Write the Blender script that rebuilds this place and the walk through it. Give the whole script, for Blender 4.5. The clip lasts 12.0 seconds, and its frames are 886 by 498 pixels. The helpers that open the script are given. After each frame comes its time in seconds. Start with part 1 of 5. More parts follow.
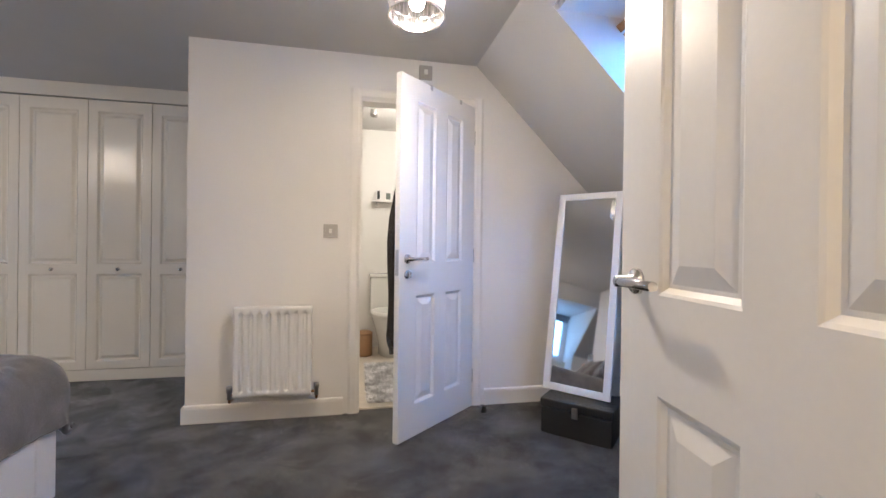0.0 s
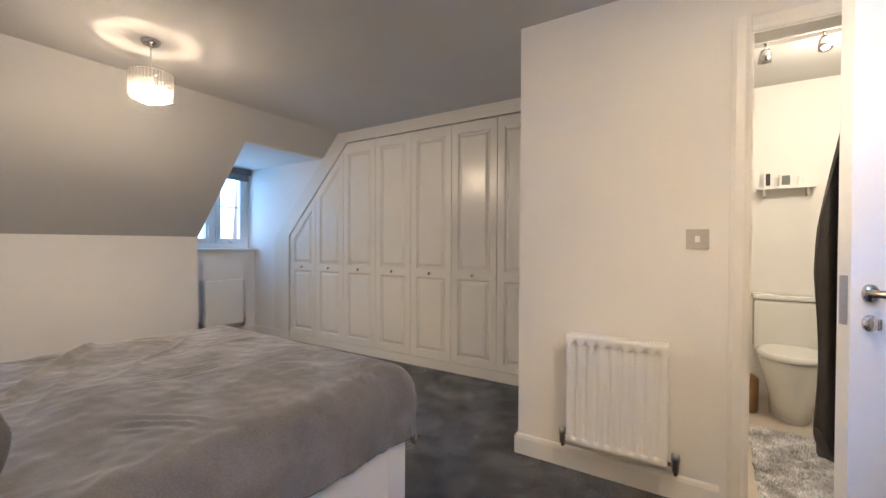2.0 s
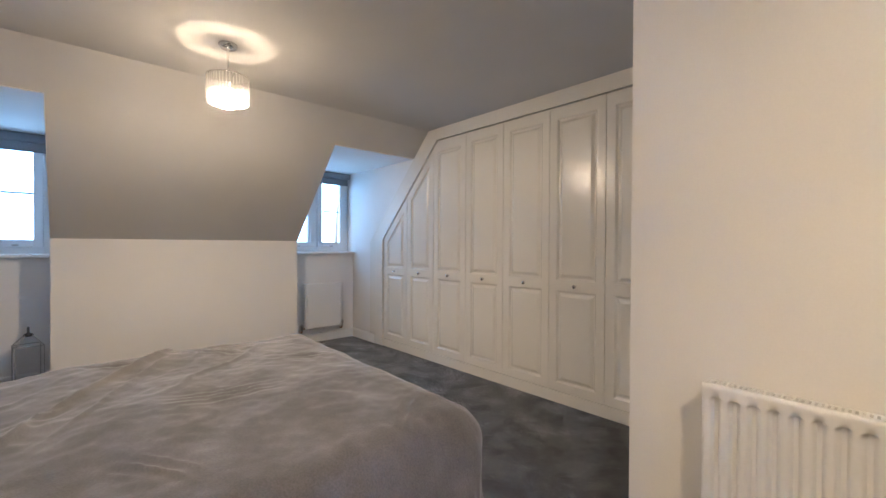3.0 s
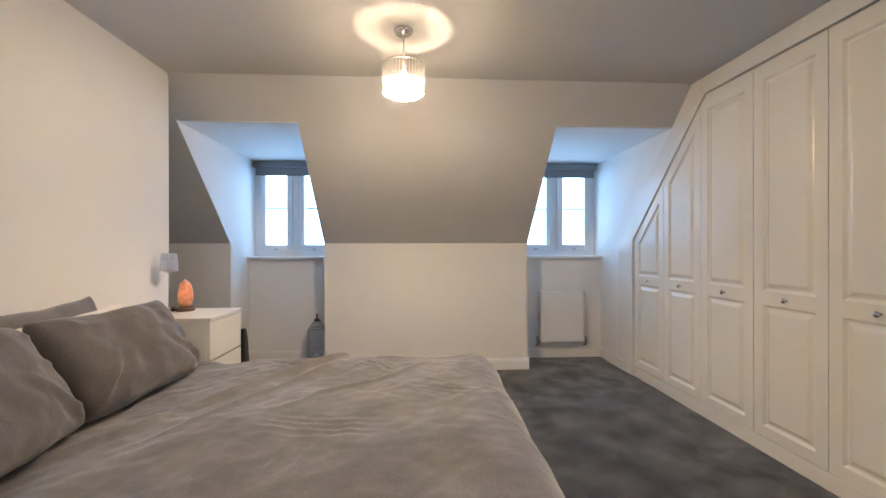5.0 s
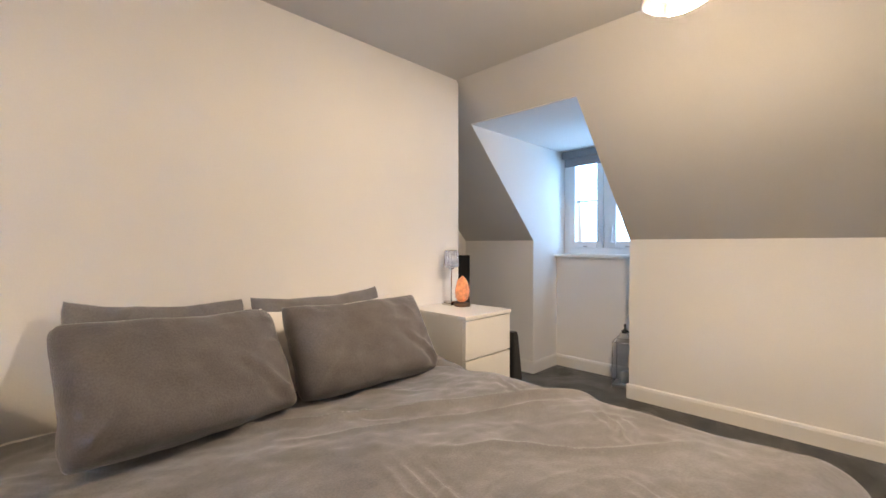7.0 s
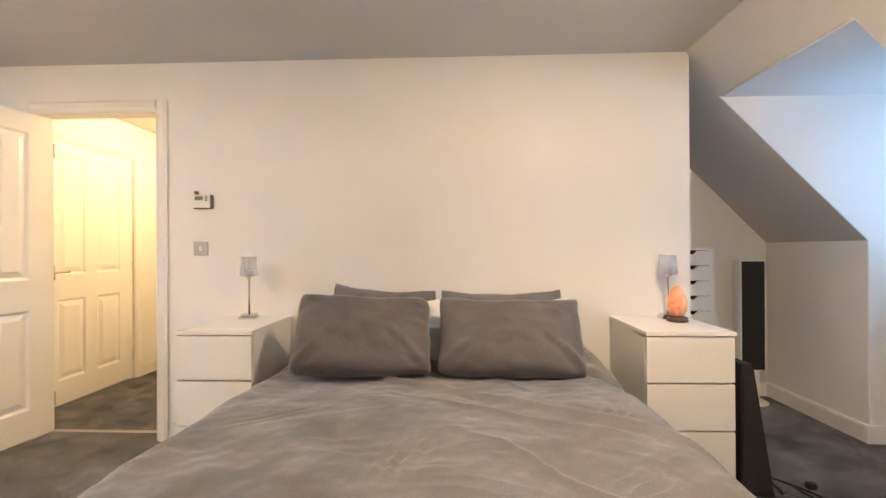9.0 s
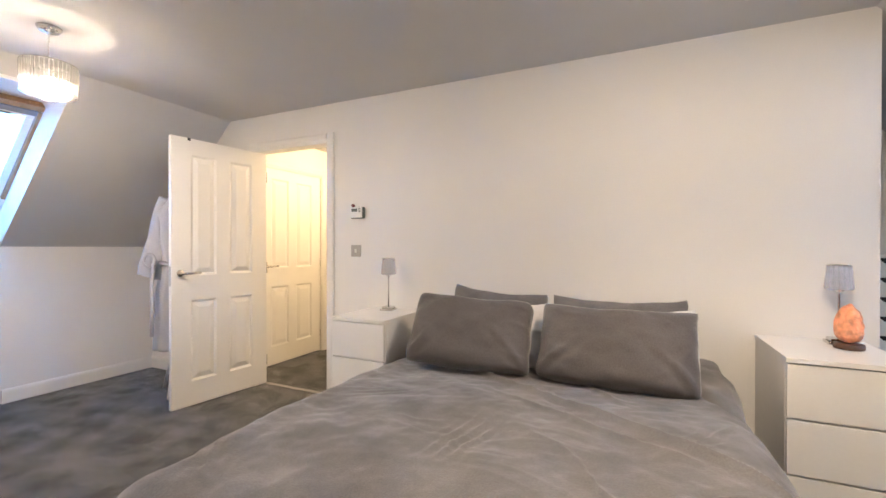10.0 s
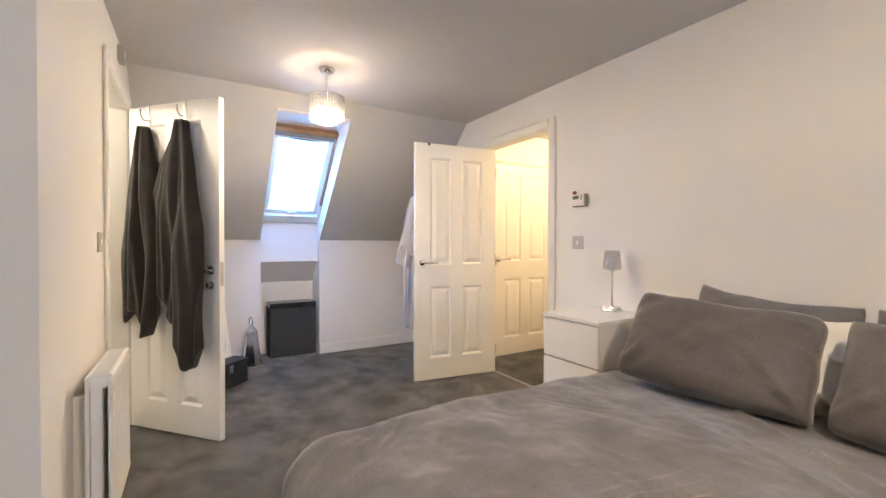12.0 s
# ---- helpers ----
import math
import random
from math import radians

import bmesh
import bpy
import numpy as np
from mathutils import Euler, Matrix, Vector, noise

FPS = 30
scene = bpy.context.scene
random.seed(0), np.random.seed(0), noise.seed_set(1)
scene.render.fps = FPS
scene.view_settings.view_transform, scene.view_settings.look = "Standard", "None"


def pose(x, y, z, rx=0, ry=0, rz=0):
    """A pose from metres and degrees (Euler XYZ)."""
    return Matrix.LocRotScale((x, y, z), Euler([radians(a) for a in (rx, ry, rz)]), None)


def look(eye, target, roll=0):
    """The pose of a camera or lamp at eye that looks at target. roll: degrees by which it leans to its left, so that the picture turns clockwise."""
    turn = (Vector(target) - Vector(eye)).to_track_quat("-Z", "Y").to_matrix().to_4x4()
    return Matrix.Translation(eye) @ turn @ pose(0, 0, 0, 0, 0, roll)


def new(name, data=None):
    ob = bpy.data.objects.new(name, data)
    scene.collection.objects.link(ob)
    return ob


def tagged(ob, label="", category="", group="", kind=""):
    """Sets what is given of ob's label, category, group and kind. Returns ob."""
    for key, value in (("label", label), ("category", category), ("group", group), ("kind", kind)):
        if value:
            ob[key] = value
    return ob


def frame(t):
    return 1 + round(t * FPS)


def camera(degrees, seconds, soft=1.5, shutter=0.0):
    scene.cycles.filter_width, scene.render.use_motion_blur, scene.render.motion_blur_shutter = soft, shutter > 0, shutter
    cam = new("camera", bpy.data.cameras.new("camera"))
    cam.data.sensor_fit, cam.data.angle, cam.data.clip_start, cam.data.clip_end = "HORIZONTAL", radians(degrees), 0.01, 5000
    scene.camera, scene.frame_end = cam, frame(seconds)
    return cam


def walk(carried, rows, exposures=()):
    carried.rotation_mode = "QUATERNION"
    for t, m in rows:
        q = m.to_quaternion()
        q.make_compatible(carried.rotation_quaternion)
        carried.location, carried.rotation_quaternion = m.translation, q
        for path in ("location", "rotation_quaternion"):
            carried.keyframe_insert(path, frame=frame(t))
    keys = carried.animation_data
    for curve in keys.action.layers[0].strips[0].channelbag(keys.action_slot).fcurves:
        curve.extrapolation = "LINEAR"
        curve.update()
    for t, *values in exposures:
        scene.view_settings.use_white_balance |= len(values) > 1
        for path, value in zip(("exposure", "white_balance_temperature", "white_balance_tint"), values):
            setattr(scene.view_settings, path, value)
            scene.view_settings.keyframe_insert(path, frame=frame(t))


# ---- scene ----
cam = camera(93.5, 12.0)
PATH = [
    (0, (-0.317, -0.138, 1.058), (0.087, 1.821, 1.054), 0.7),
    (0.5, (-0.258, -0.089, 1.062), (-0.330, 1.909, 1.051), 0.7),
    (1, (-0.281, 0.050, 1.083), (-0.776, 1.988, 1.064), 0.7),
    (1.5, (-0.334, 0.209, 1.106), (-1.160, 2.030, 1.082), 0.4),
    (2, (-0.418, 0.460, 1.131), (-1.511, 2.135, 1.106), 0.3),
    (2.5, (-0.493, 0.675, 1.154), (-1.799, 2.190, 1.130), 0.3),
    (4.5, (-0.799, 1.510, 1.155), (-2.735, 2.012, 1.152), 0.1),
    (5, (-0.950, 1.638, 1.142), (-2.946, 1.752, 1.139), -0.1),
    (5.5, (-1.080, 1.745, 1.132), (-3.059, 1.455, 1.133), -0.1),
    (6, (-1.215, 1.830, 1.132), (-3.079, 1.110, 1.124), -0.1),
    (6.5, (-1.463, 1.841, 1.146), (-3.139, 0.75, 1.123), 0.1),
    (7.4, (-1.775, 2.15, 1.152), (-2.938, 0.524, 1.138), -0.1),
    (8.5, (-2.308, 2.388, 1.16), (-2.646, 0.417, 1.153), -0.3),
    (9, (-2.439, 2.465, 1.146), (-2.365, 0.466, 1.151), -0.3),
    (9.5, (-2.604, 2.484, 1.156), (-2.121, 0.543, 1.159), -0.2),
    (10, (-2.768, 2.547, 1.193), (-1.931, 0.73, 1.183), 0.1),
    (10.5, (-2.893, 2.571, 1.194), (-1.76, 0.923, 1.178), -0.0),
    (11, (-2.983, 2.464, 1.18), (-1.596, 1.024, 1.164), -0.1),
    (11.5, (-2.995, 2.345, 1.169), (-1.419, 1.113, 1.152), 0.0),
    (12, (-2.827, 2.221, 1.152), (-1.11, 1.195, 1.128), 0.1),
]
EXPOSURES = [(0, -0.01, 5550, 10), (0.5, 0.07, 5850, 10), (1.5, 0.08, 6200, 10), (2.5, 0.07, 6150, 10), (5, 0.2, 6450, 10), (6.5, 0.38, 6700, 10), (8.5, 0.62, 6650, 10), (9, 0.57, 6800, 10), (9.5, 0.58, 6200, 10), (10.5, 0.36, 6050, 10), (12, 0.43, 6250, 10)]
walk(cam, [(t, look(eye, target, roll)) for t, eye, target, roll in PATH], EXPOSURES)

# ---- world and lamps ----
world = bpy.data.worlds.new("world")
scene.world = world
world.use_nodes = True
wn, wl = world.node_tree.nodes, world.node_tree.links
sky = wn.new("ShaderNodeTexSky")
sky.sky_type, sky.sun_disc, sky.sun_elevation, sky.sun_rotation = "NISHITA", False, radians(14), radians(200)
wl.new(sky.outputs[0], wn["Background"].inputs[0])
wn["Background"].inputs[1].default_value = 0.12


def lamp(name, kind, energy, colour, m, **settings):
    data = bpy.data.lights.new(name, kind)
    data.energy, data.color = energy, colour
    if kind == "AREA":
        data.shape, data.size, data.size_y = "RECTANGLE", settings["size"], settings["size_y"]
    elif kind == "SUN":
        data.angle = radians(settings["angle"])
    else:
        data.shadow_soft_size = settings["radius"]
    ob = new(name, data)
    ob.matrix_world = m
    return ob


WARM, DAY = (1.0, 0.77, 0.53), (0.29, 0.58, 1.0)
lamp("sun", "SUN", 0.6, (1.0, 0.95, 0.9), look((0, 0, 9), (3, 4, 0)), angle=15)
lamp("sky_light_dormer_1", "AREA", 20, DAY, look((-5.72, 0.35, 1.65), (-4.0, 0.35, 1.45)), size=0.85, size_y=1.0)
lamp("sky_light_dormer_2", "AREA", 20, DAY, look((-5.72, 3.11, 1.65), (-4.0, 3.11, 1.45)), size=0.9, size_y=1.0)
lamp("sky_light_roof", "AREA", 80, (0.18, 0.48, 1.0), look((1.55, 1.38, 2.06), (0.9, 1.38, 1.41)), size=0.6, size_y=1.05)
lamp("landing_light", "POINT", 31, (1.0, 0.68, 0.34), pose(-0.35, -0.95, 2.1), radius=0.06)
lamp("bathroom_light", "POINT", 29, (1.0, 0.84, 0.62), pose(0.2, 3.35, 2.05), radius=0.08)


# ---- materials ----
def material(name, colour, rough=0.6, metal=0.0, grain=0.0, scale=60.0, blotch=0.0, blotch_scale=3.0, bump=0.0, spread=0.0, **more):
    m = bpy.data.materials.new(name)
    m.use_nodes = True
    n, l = m.node_tree.nodes, m.node_tree.links
    b = n["Principled BSDF"]
    b.inputs["Base Color"].default_value = (*colour, 1)
    b.inputs["Roughness"].default_value, b.inputs["Metallic"].default_value = rough, metal
    for key, value in more.items():
        b.inputs[key.replace("_", " ")].default_value = value
    where = n.new("ShaderNodeTexCoord").outputs["Object"]
    fine = n.new("ShaderNodeTexNoise")
    fine.inputs["Scale"].default_value, fine.inputs["Detail"].default_value = scale, 4
    l.new(where, fine.inputs["Vector"])
    broad = n.new("ShaderNodeTexNoise")
    broad.inputs["Scale"].default_value, broad.inputs["Detail"].default_value = blotch_scale, 5
    l.new(where, broad.inputs["Vector"])
    value = None
    for tex, amount in ((fine, grain), (broad, blotch)):
        if amount:
            r = n.new("ShaderNodeMapRange")
            r.inputs["From Min"].default_value, r.inputs["From Max"].default_value = 0.3, 0.7
            r.inputs["To Min"].default_value, r.inputs["To Max"].default_value = 1 - amount, 1 + amount
            l.new(tex.outputs["Fac"], r.inputs["Value"])
            if value is None:
                value = r.outputs[0]
            else:
                mul = n.new("ShaderNodeMath")
                mul.operation = "MULTIPLY"
                l.new(value, mul.inputs[0]), l.new(r.outputs[0], mul.inputs[1])
                value = mul.outputs[0]
    if value is not None:
        mix = n.new("ShaderNodeVectorMath")
        mix.operation = "SCALE"
        mix.inputs[0].default_value = colour
        l.new(value, mix.inputs["Scale"])
        l.new(mix.outputs[0], b.inputs["Base Color"])
        rr = n.new("ShaderNodeMapRange")
        rr.inputs["To Min"].default_value, rr.inputs["To Max"].default_value = max(0, rough - 0.06), min(1, rough + 0.06)
        l.new(broad.outputs["Fac"], rr.inputs["Value"])
        l.new(rr.outputs[0], b.inputs["Roughness"])
    if bump:
        bm = n.new("ShaderNodeBump")
        bm.inputs["Strength"].default_value, bm.inputs["Distance"].default_value = min(1, bump), 0.004
        l.new(fine.outputs["Fac"], bm.inputs["Height"])
        l.new(bm.outputs[0], b.inputs["Normal"])
    return m


PAINT = material("wall_paint", (0.80, 0.78, 0.755), 0.75, grain=0.012, scale=140, blotch=0.025, blotch_scale=1.4, bump=0.12)
# flat ceiling and slopes dimmer than PAINT: their shade is put into the colour
SHADED_CEILING = material("shaded_ceiling_paint", (0.57, 0.556, 0.543), 0.85, grain=0.012, scale=120, blotch=0.02, bump=0.1)
GLOSS = material("white_gloss_paint", (0.80, 0.79, 0.77), 0.4, grain=0.01, scale=70, blotch=0.02, bump=0.03)
TRIM = material("trim_paint", (0.80, 0.78, 0.75), 0.4, grain=0.01, scale=80, blotch=0.03, bump=0.04)
CREAM = material("wardrobe_foil", (0.80, 0.77, 0.71), 0.24, grain=0.01, scale=90, blotch=0.02)
def pile(mat, scale, stretch, sheen, shade_range, wrinkle=0.0):
    """Pile that lies one way here and another there: patches of sheen and depth, and soft creases in the relief."""
    n, l = mat.node_tree.nodes, mat.node_tree.links
    b = n["Principled BSDF"]
    turn = n.new("ShaderNodeMapping")
    turn.inputs["Rotation"].default_value, turn.inputs["Scale"].default_value = (0, 0, radians(-33)), (1, stretch, 1)
    l.new(n["Texture Coordinate"].outputs["Object"], turn.inputs["Vector"])
    cloud = n.new("ShaderNodeTexNoise")
    cloud.inputs["Scale"].default_value, cloud.inputs["Detail"].default_value, cloud.inputs["Roughness"].default_value, cloud.inputs["Distortion"].default_value = scale, 6, 0.6, 0.2
    l.new(turn.outputs[0], cloud.inputs["Vector"])
    lie = n.new("ShaderNodeMapRange")
    lie.inputs["From Min"].default_value, lie.inputs["From Max"].default_value, lie.inputs["To Min"].default_value, lie.inputs["To Max"].default_value = 0.36, 0.66, *sheen
    l.new(cloud.outputs["Fac"], lie.inputs["Value"])
    l.new(lie.outputs[0], b.inputs["Sheen Weight"])
    shade, grown = n.new("ShaderNodeVectorMath"), n.new("ShaderNodeMapRange")
    shade.operation = "SCALE"
    grown.inputs["From Min"].default_value, grown.inputs["From Max"].default_value, grown.inputs["To Min"].default_value, grown.inputs["To Max"].default_value = 0.34, 0.68, *shade_range
    l.new(cloud.outputs["Fac"], grown.inputs["Value"])
    l.new(b.inputs["Base Color"].links[0].from_socket, shade.inputs[0])
    l.new(grown.outputs[0], shade.inputs["Scale"])
    l.new(shade.outputs[0], b.inputs["Base Color"])
    if wrinkle:
        crease, relief = n.new("ShaderNodeTexNoise"), n.new("ShaderNodeBump")
        crease.noise_type = "RIDGED_MULTIFRACTAL"
        crease.inputs["Scale"].default_value, crease.inputs["Detail"].default_value, crease.inputs["Distortion"].default_value = scale * 1.5, 3, 0.6
        l.new(turn.outputs[0], crease.inputs["Vector"])
        relief.inputs["Strength"].default_value, relief.inputs["Distance"].default_value = wrinkle, 0.012
        l.new(crease.outputs["Fac"], relief.inputs["Height"])
        l.new(b.inputs["Normal"].links[0].from_socket, relief.inputs["Normal"])
        l.new(relief.outputs[0], b.inputs["Normal"])


CARPET = material("carpet_pile", (0.0225, 0.0213, 0.022), 0.8, grain=0.5, scale=240, blotch=0.12, blotch_scale=4.5, bump=1.0, Sheen_Weight=0.6, Sheen_Roughness=0.32)
pile(CARPET, 4.2, 1.0, (0.35, 1.0), (0.62, 1.5))
PLUSH = material("grey_plush", (0.158, 0.15, 0.154), 0.9, grain=0.14, scale=190, blotch=0.1, blotch_scale=6, bump=0.25, Sheen_Weight=0.5, Sheen_Roughness=0.4)
pile(PLUSH, 4.0, 1.15, (0.22, 0.55), (0.84, 1.18), 0.06)
PILLOWCASE = material("dark_grey_plush", (0.108, 0.0975, 0.099), 0.9, grain=0.14, scale=190, blotch=0.14, blotch_scale=5, bump=0.4, Sheen_Weight=0.45, Sheen_Roughness=0.4)
pile(PILLOWCASE, 5.0, 1.3, (0.3, 0.55), (0.9, 1.1), 0.05)
TOWEL = material("dark_towelling", (0.026, 0.021, 0.0195), 0.95, grain=0.4, scale=240, blotch=0.3, blotch_scale=9, bump=1.0, Sheen_Weight=0.25)
ROBE = material("white_towelling", (0.52, 0.51, 0.52), 0.92, grain=0.1, scale=220, blotch=0.06, bump=0.7)
LINEN = material("white_cotton", (0.76, 0.73, 0.68), 0.85, grain=0.03, scale=300, blotch=0.03, bump=0.2)
MELAMINE = material("white_melamine", (0.78, 0.76, 0.73), 0.35, grain=0.01, scale=60, blotch=0.02, bump=0.02)
# near-black that paints the shade seen in gaps and slots
SHADOWGAP = material("gap_shade_black", (0.02, 0.02, 0.02), 0.8, grain=0.1)
CHROME = material("chrome", (0.62, 0.61, 0.60), 0.18, 1.0, grain=0.02, blotch=0.04)
STEEL = material("brushed_steel", (0.5, 0.49, 0.48), 0.32, 1.0, grain=0.06, scale=120, blotch=0.05)
BRASS = material("aged_copper", (0.42, 0.26, 0.15), 0.35, 1.0, grain=0.05)
SILVER = material("silver_mirror", (0.82, 0.83, 0.83), 0.03, 1.0)
PLASTIC = material("white_plastic", (0.78, 0.77, 0.74), 0.4, grain=0.01, blotch=0.01)
UPVC = material("window_plastic", (0.8, 0.81, 0.82), 0.3, grain=0.01, blotch=0.01)
GREYPLATE = material("brushed_switch_plate", (0.45, 0.43, 0.41), 0.4, 0.3, grain=0.05, scale=150)
BLACKLEATHER = material("black_leatherette", (0.022, 0.022, 0.024), 0.5, grain=0.3, scale=160, blotch=0.1, bump=0.6)
BLACK = material("black_plastic", (0.012, 0.012, 0.013), 0.45, grain=0.1, blotch=0.1)
GLOSSBLACK = material("glossy_black_plastic", (0.014, 0.015, 0.017), 0.16, grain=0.06, blotch=0.1)
CHARCOAL = material("charcoal_fabric", (0.045, 0.047, 0.052), 0.85, grain=0.3, scale=200, blotch=0.12, bump=0.6)
BLIND = material("grey_blind_fabric", (0.23, 0.24, 0.26), 0.8, grain=0.12, scale=220, blotch=0.04, bump=0.3)
PINE = material("lacquered_pine", (0.33, 0.2, 0.1), 0.4, grain=0.15, scale=40, blotch=0.1)
SALT = material("salt_crystal", (0.85, 0.36, 0.19), 0.4, grain=0.2, scale=35, blotch=0.32, blotch_scale=22, bump=0.9, Subsurface_Weight=0.3)
WOODBASE = material("dark_wood", (0.09, 0.045, 0.025), 0.5, grain=0.2, scale=50)
CERAMIC = material("white_ceramic", (0.8, 0.79, 0.76), 0.12, grain=0.005, blotch=0.01)
RUG = material("shaggy_grey_pile", (0.66, 0.65, 0.66), 0.95, grain=0.3, scale=60, blotch=0.5, blotch_scale=11, bump=1.0)
VINYL = material("pale_vinyl", (0.6, 0.54, 0.46), 0.4, grain=0.05, scale=30, blotch=0.06)
CORD = material("white_cord", (0.75, 0.74, 0.72), 0.5, grain=0.01)
SCREEN = material("grey_display", (0.16, 0.18, 0.16), 0.25, grain=0.02)
REDPLASTIC = material("dull_red_plastic", (0.2, 0.05, 0.05), 0.45, grain=0.05, blotch=0.05)
RUBBER = material("black_rubber", (0.015, 0.015, 0.015), 0.6, grain=0.1)


def glass(name, colour, rough, ior):
    m = bpy.data.materials.new(name)
    m.use_nodes = True
    b = m.node_tree.nodes["Principled BSDF"]
    b.inputs["Base Color"].default_value = (*colour, 1)
    b.inputs["Roughness"].default_value, b.inputs["IOR"].default_value = rough, ior
    b.inputs["Transmission Weight"].default_value = 1.0
    return m


def see_through(name, colour, share, rough, shine=0.12):
    m = bpy.data.materials.new(name)
    m.use_nodes = True
    n, l = m.node_tree.nodes, m.node_tree.links
    mix, clear, veil = n.new("ShaderNodeMixShader"), n.new("ShaderNodeBsdfTransparent"), n.new("ShaderNodeBsdfTranslucent")
    gloss, both = n.new("ShaderNodeBsdfGlossy"), n.new("ShaderNodeMixShader")
    veil.inputs[0].default_value, gloss.inputs[0].default_value, gloss.inputs["Roughness"].default_value = (*colour, 1), (0.7, 0.7, 0.7, 1), rough
    both.inputs[0].default_value, mix.inputs[0].default_value = shine, share
    l.new(veil.outputs[0], both.inputs[1]), l.new(gloss.outputs[0], both.inputs[2])
    l.new(clear.outputs[0], mix.inputs[1]), l.new(both.outputs[0], mix.inputs[2])
    l.new(mix.outputs[0], n["Material Output"].inputs[0])
    return m


PANE = glass("window_glass", (1, 1, 1), 0.0, 1.02)
CRYSTAL = see_through("clear_acrylic_drop", (0.95, 0.9, 0.82), 0.24, 0.14, 0.97)
FROSTED = see_through("cut_acrylic_drop", (0.95, 0.92, 0.86), 0.6, 0.16, 0.975)
FACETED = see_through("faceted_lamp_glass", (0.97, 0.95, 0.97), 0.34, 0.06, 0.3)
SHEER = see_through("sheer_blind", (0.62, 0.66, 0.72), 0.85, 0.6)


def glowing(name, colour, strength):
    m = bpy.data.materials.new(name)
    m.use_nodes = True
    b = m.node_tree.nodes["Principled BSDF"]
    b.inputs["Base Color"].default_value = (0.8, 0.8, 0.8, 1)
    b.inputs["Emission Color"].default_value = (*colour, 1)
    b.inputs["Emission Strength"].default_value = strength
    return m


BULB, BULB_NEAR_DOOR = glowing("lit_bulb", WARM, 2650), glowing("dimmer_lit_bulb", WARM, 1950)
SKIRT = glowing("softly_lit_bulb", WARM, 600)
SPOT = glowing("lit_spot", (1.0, 0.85, 0.6), 12)


# ---- mesh helpers ----
def add_box(bm, x0, x1, y0, y1, z0, z1, bevel=0.0):
    r = bmesh.ops.create_cube(bm, size=1.0)
    vs = r["verts"]
    for v in vs:
        v.co = Vector((x0 + (v.co.x + 0.5) * (x1 - x0), y0 + (v.co.y + 0.5) * (y1 - y0), z0 + (v.co.z + 0.5) * (z1 - z0)))
    if bevel:
        es = list({e for v in vs for e in v.link_edges})
        bmesh.ops.bevel(bm, geom=es, offset=bevel, segments=2, affect="EDGES", profile=0.6)
    return bm


def box(x0, x1, y0, y1, z0, z1, bevel=0.0):
    return add_box(bmesh.new(), x0, x1, y0, y1, z0, z1, bevel)


def add_prism(bm, pts, axis, a, b):
    """A polygon extruded along an axis: pts are the other two coordinates, in their order."""
    def at(p, c):
        return {"x": (c, p[0], p[1]), "y": (p[0], c, p[1]), "z": (p[0], p[1], c)}[axis]
    lo, hi = [bm.verts.new(at(p, a)) for p in pts], [bm.verts.new(at(p, b)) for p in pts]
    bm.faces.new(lo), bm.faces.new(hi[::-1])
    for k in range(len(pts)):
        q = (k + 1) % len(pts)
        bm.faces.new((lo[q], lo[k], hi[k], hi[q]))
    bmesh.ops.recalc_face_normals(bm, faces=bm.faces)
    return bm


def prism(pts, axis, a, b, bevel=0.0):
    bm = add_prism(bmesh.new(), pts, axis, a, b)
    if bevel:
        bmesh.ops.bevel(bm, geom=list(bm.edges), offset=bevel, segments=2, affect="EDGES", profile=0.6)
    return bm


def add_lathe(bm, profile, n=24, centre=(0, 0)):
    rings = []
    for r, z in profile:
        rings.append([bm.verts.new((centre[0] + max(r, 1e-4) * math.cos(2 * math.pi * k / n), centre[1] + max(r, 1e-4) * math.sin(2 * math.pi * k / n), z)) for k in range(n)])
    for lo, hi in zip(rings, rings[1:]):
        for k in range(n):
            f = bm.faces.new((lo[k], lo[(k + 1) % n], hi[(k + 1) % n], hi[k]))
            f.smooth = True
    if profile[0] != profile[-1]:
        bm.faces.new(rings[0][::-1]), bm.faces.new(rings[-1])
    return bm


def lathe(profile, n=24, centre=(0, 0)):
    return add_lathe(bmesh.new(), profile, n, centre)


def add_tube(bm, pts, r, n=10):
    pts = [Vector(p) for p in pts]
    rings = []
    side = None
    for k, p in enumerate(pts):
        d = (pts[min(k + 1, len(pts) - 1)] - pts[max(k - 1, 0)]).normalized()
        if side is None:
            side = d.orthogonal().normalized()
        side = (side - d * side.dot(d)).normalized()
        up = d.cross(side)
        rings.append([bm.verts.new(p + r * (math.cos(2 * math.pi * q / n) * side + math.sin(2 * math.pi * q / n) * up)) for q in range(n)])
    for lo, hi in zip(rings, rings[1:]):
        for q in range(n):
            bm.faces.new((lo[q], lo[(q + 1) % n], hi[(q + 1) % n], hi[q])).smooth = True
    bm.faces.new(rings[0][::-1]), bm.faces.new(rings[-1])
    return bm


def tube(pts, r, n=10):
    return add_tube(bmesh.new(), pts, r, n)


def moved(bm, m):
    bmesh.ops.transform(bm, matrix=m, verts=bm.verts)
    return bm


def mesh_of(name, bm, mat, smooth=False):
    me = bpy.data.meshes.new(name)
    bmesh.ops.recalc_face_normals(bm, faces=bm.faces)
    bm.to_mesh(me)
    bm.free()
    me.materials.append(mat)
    if smooth:
        for p in me.polygons:
            p.use_smooth = True
    return me


def part(name, bm, mat, parent=None, label="", smooth=False):
    ob = new(name, mesh_of(name, bm, mat, smooth))
    if parent is not None:
        ob.parent = parent
    return tagged(ob, label)


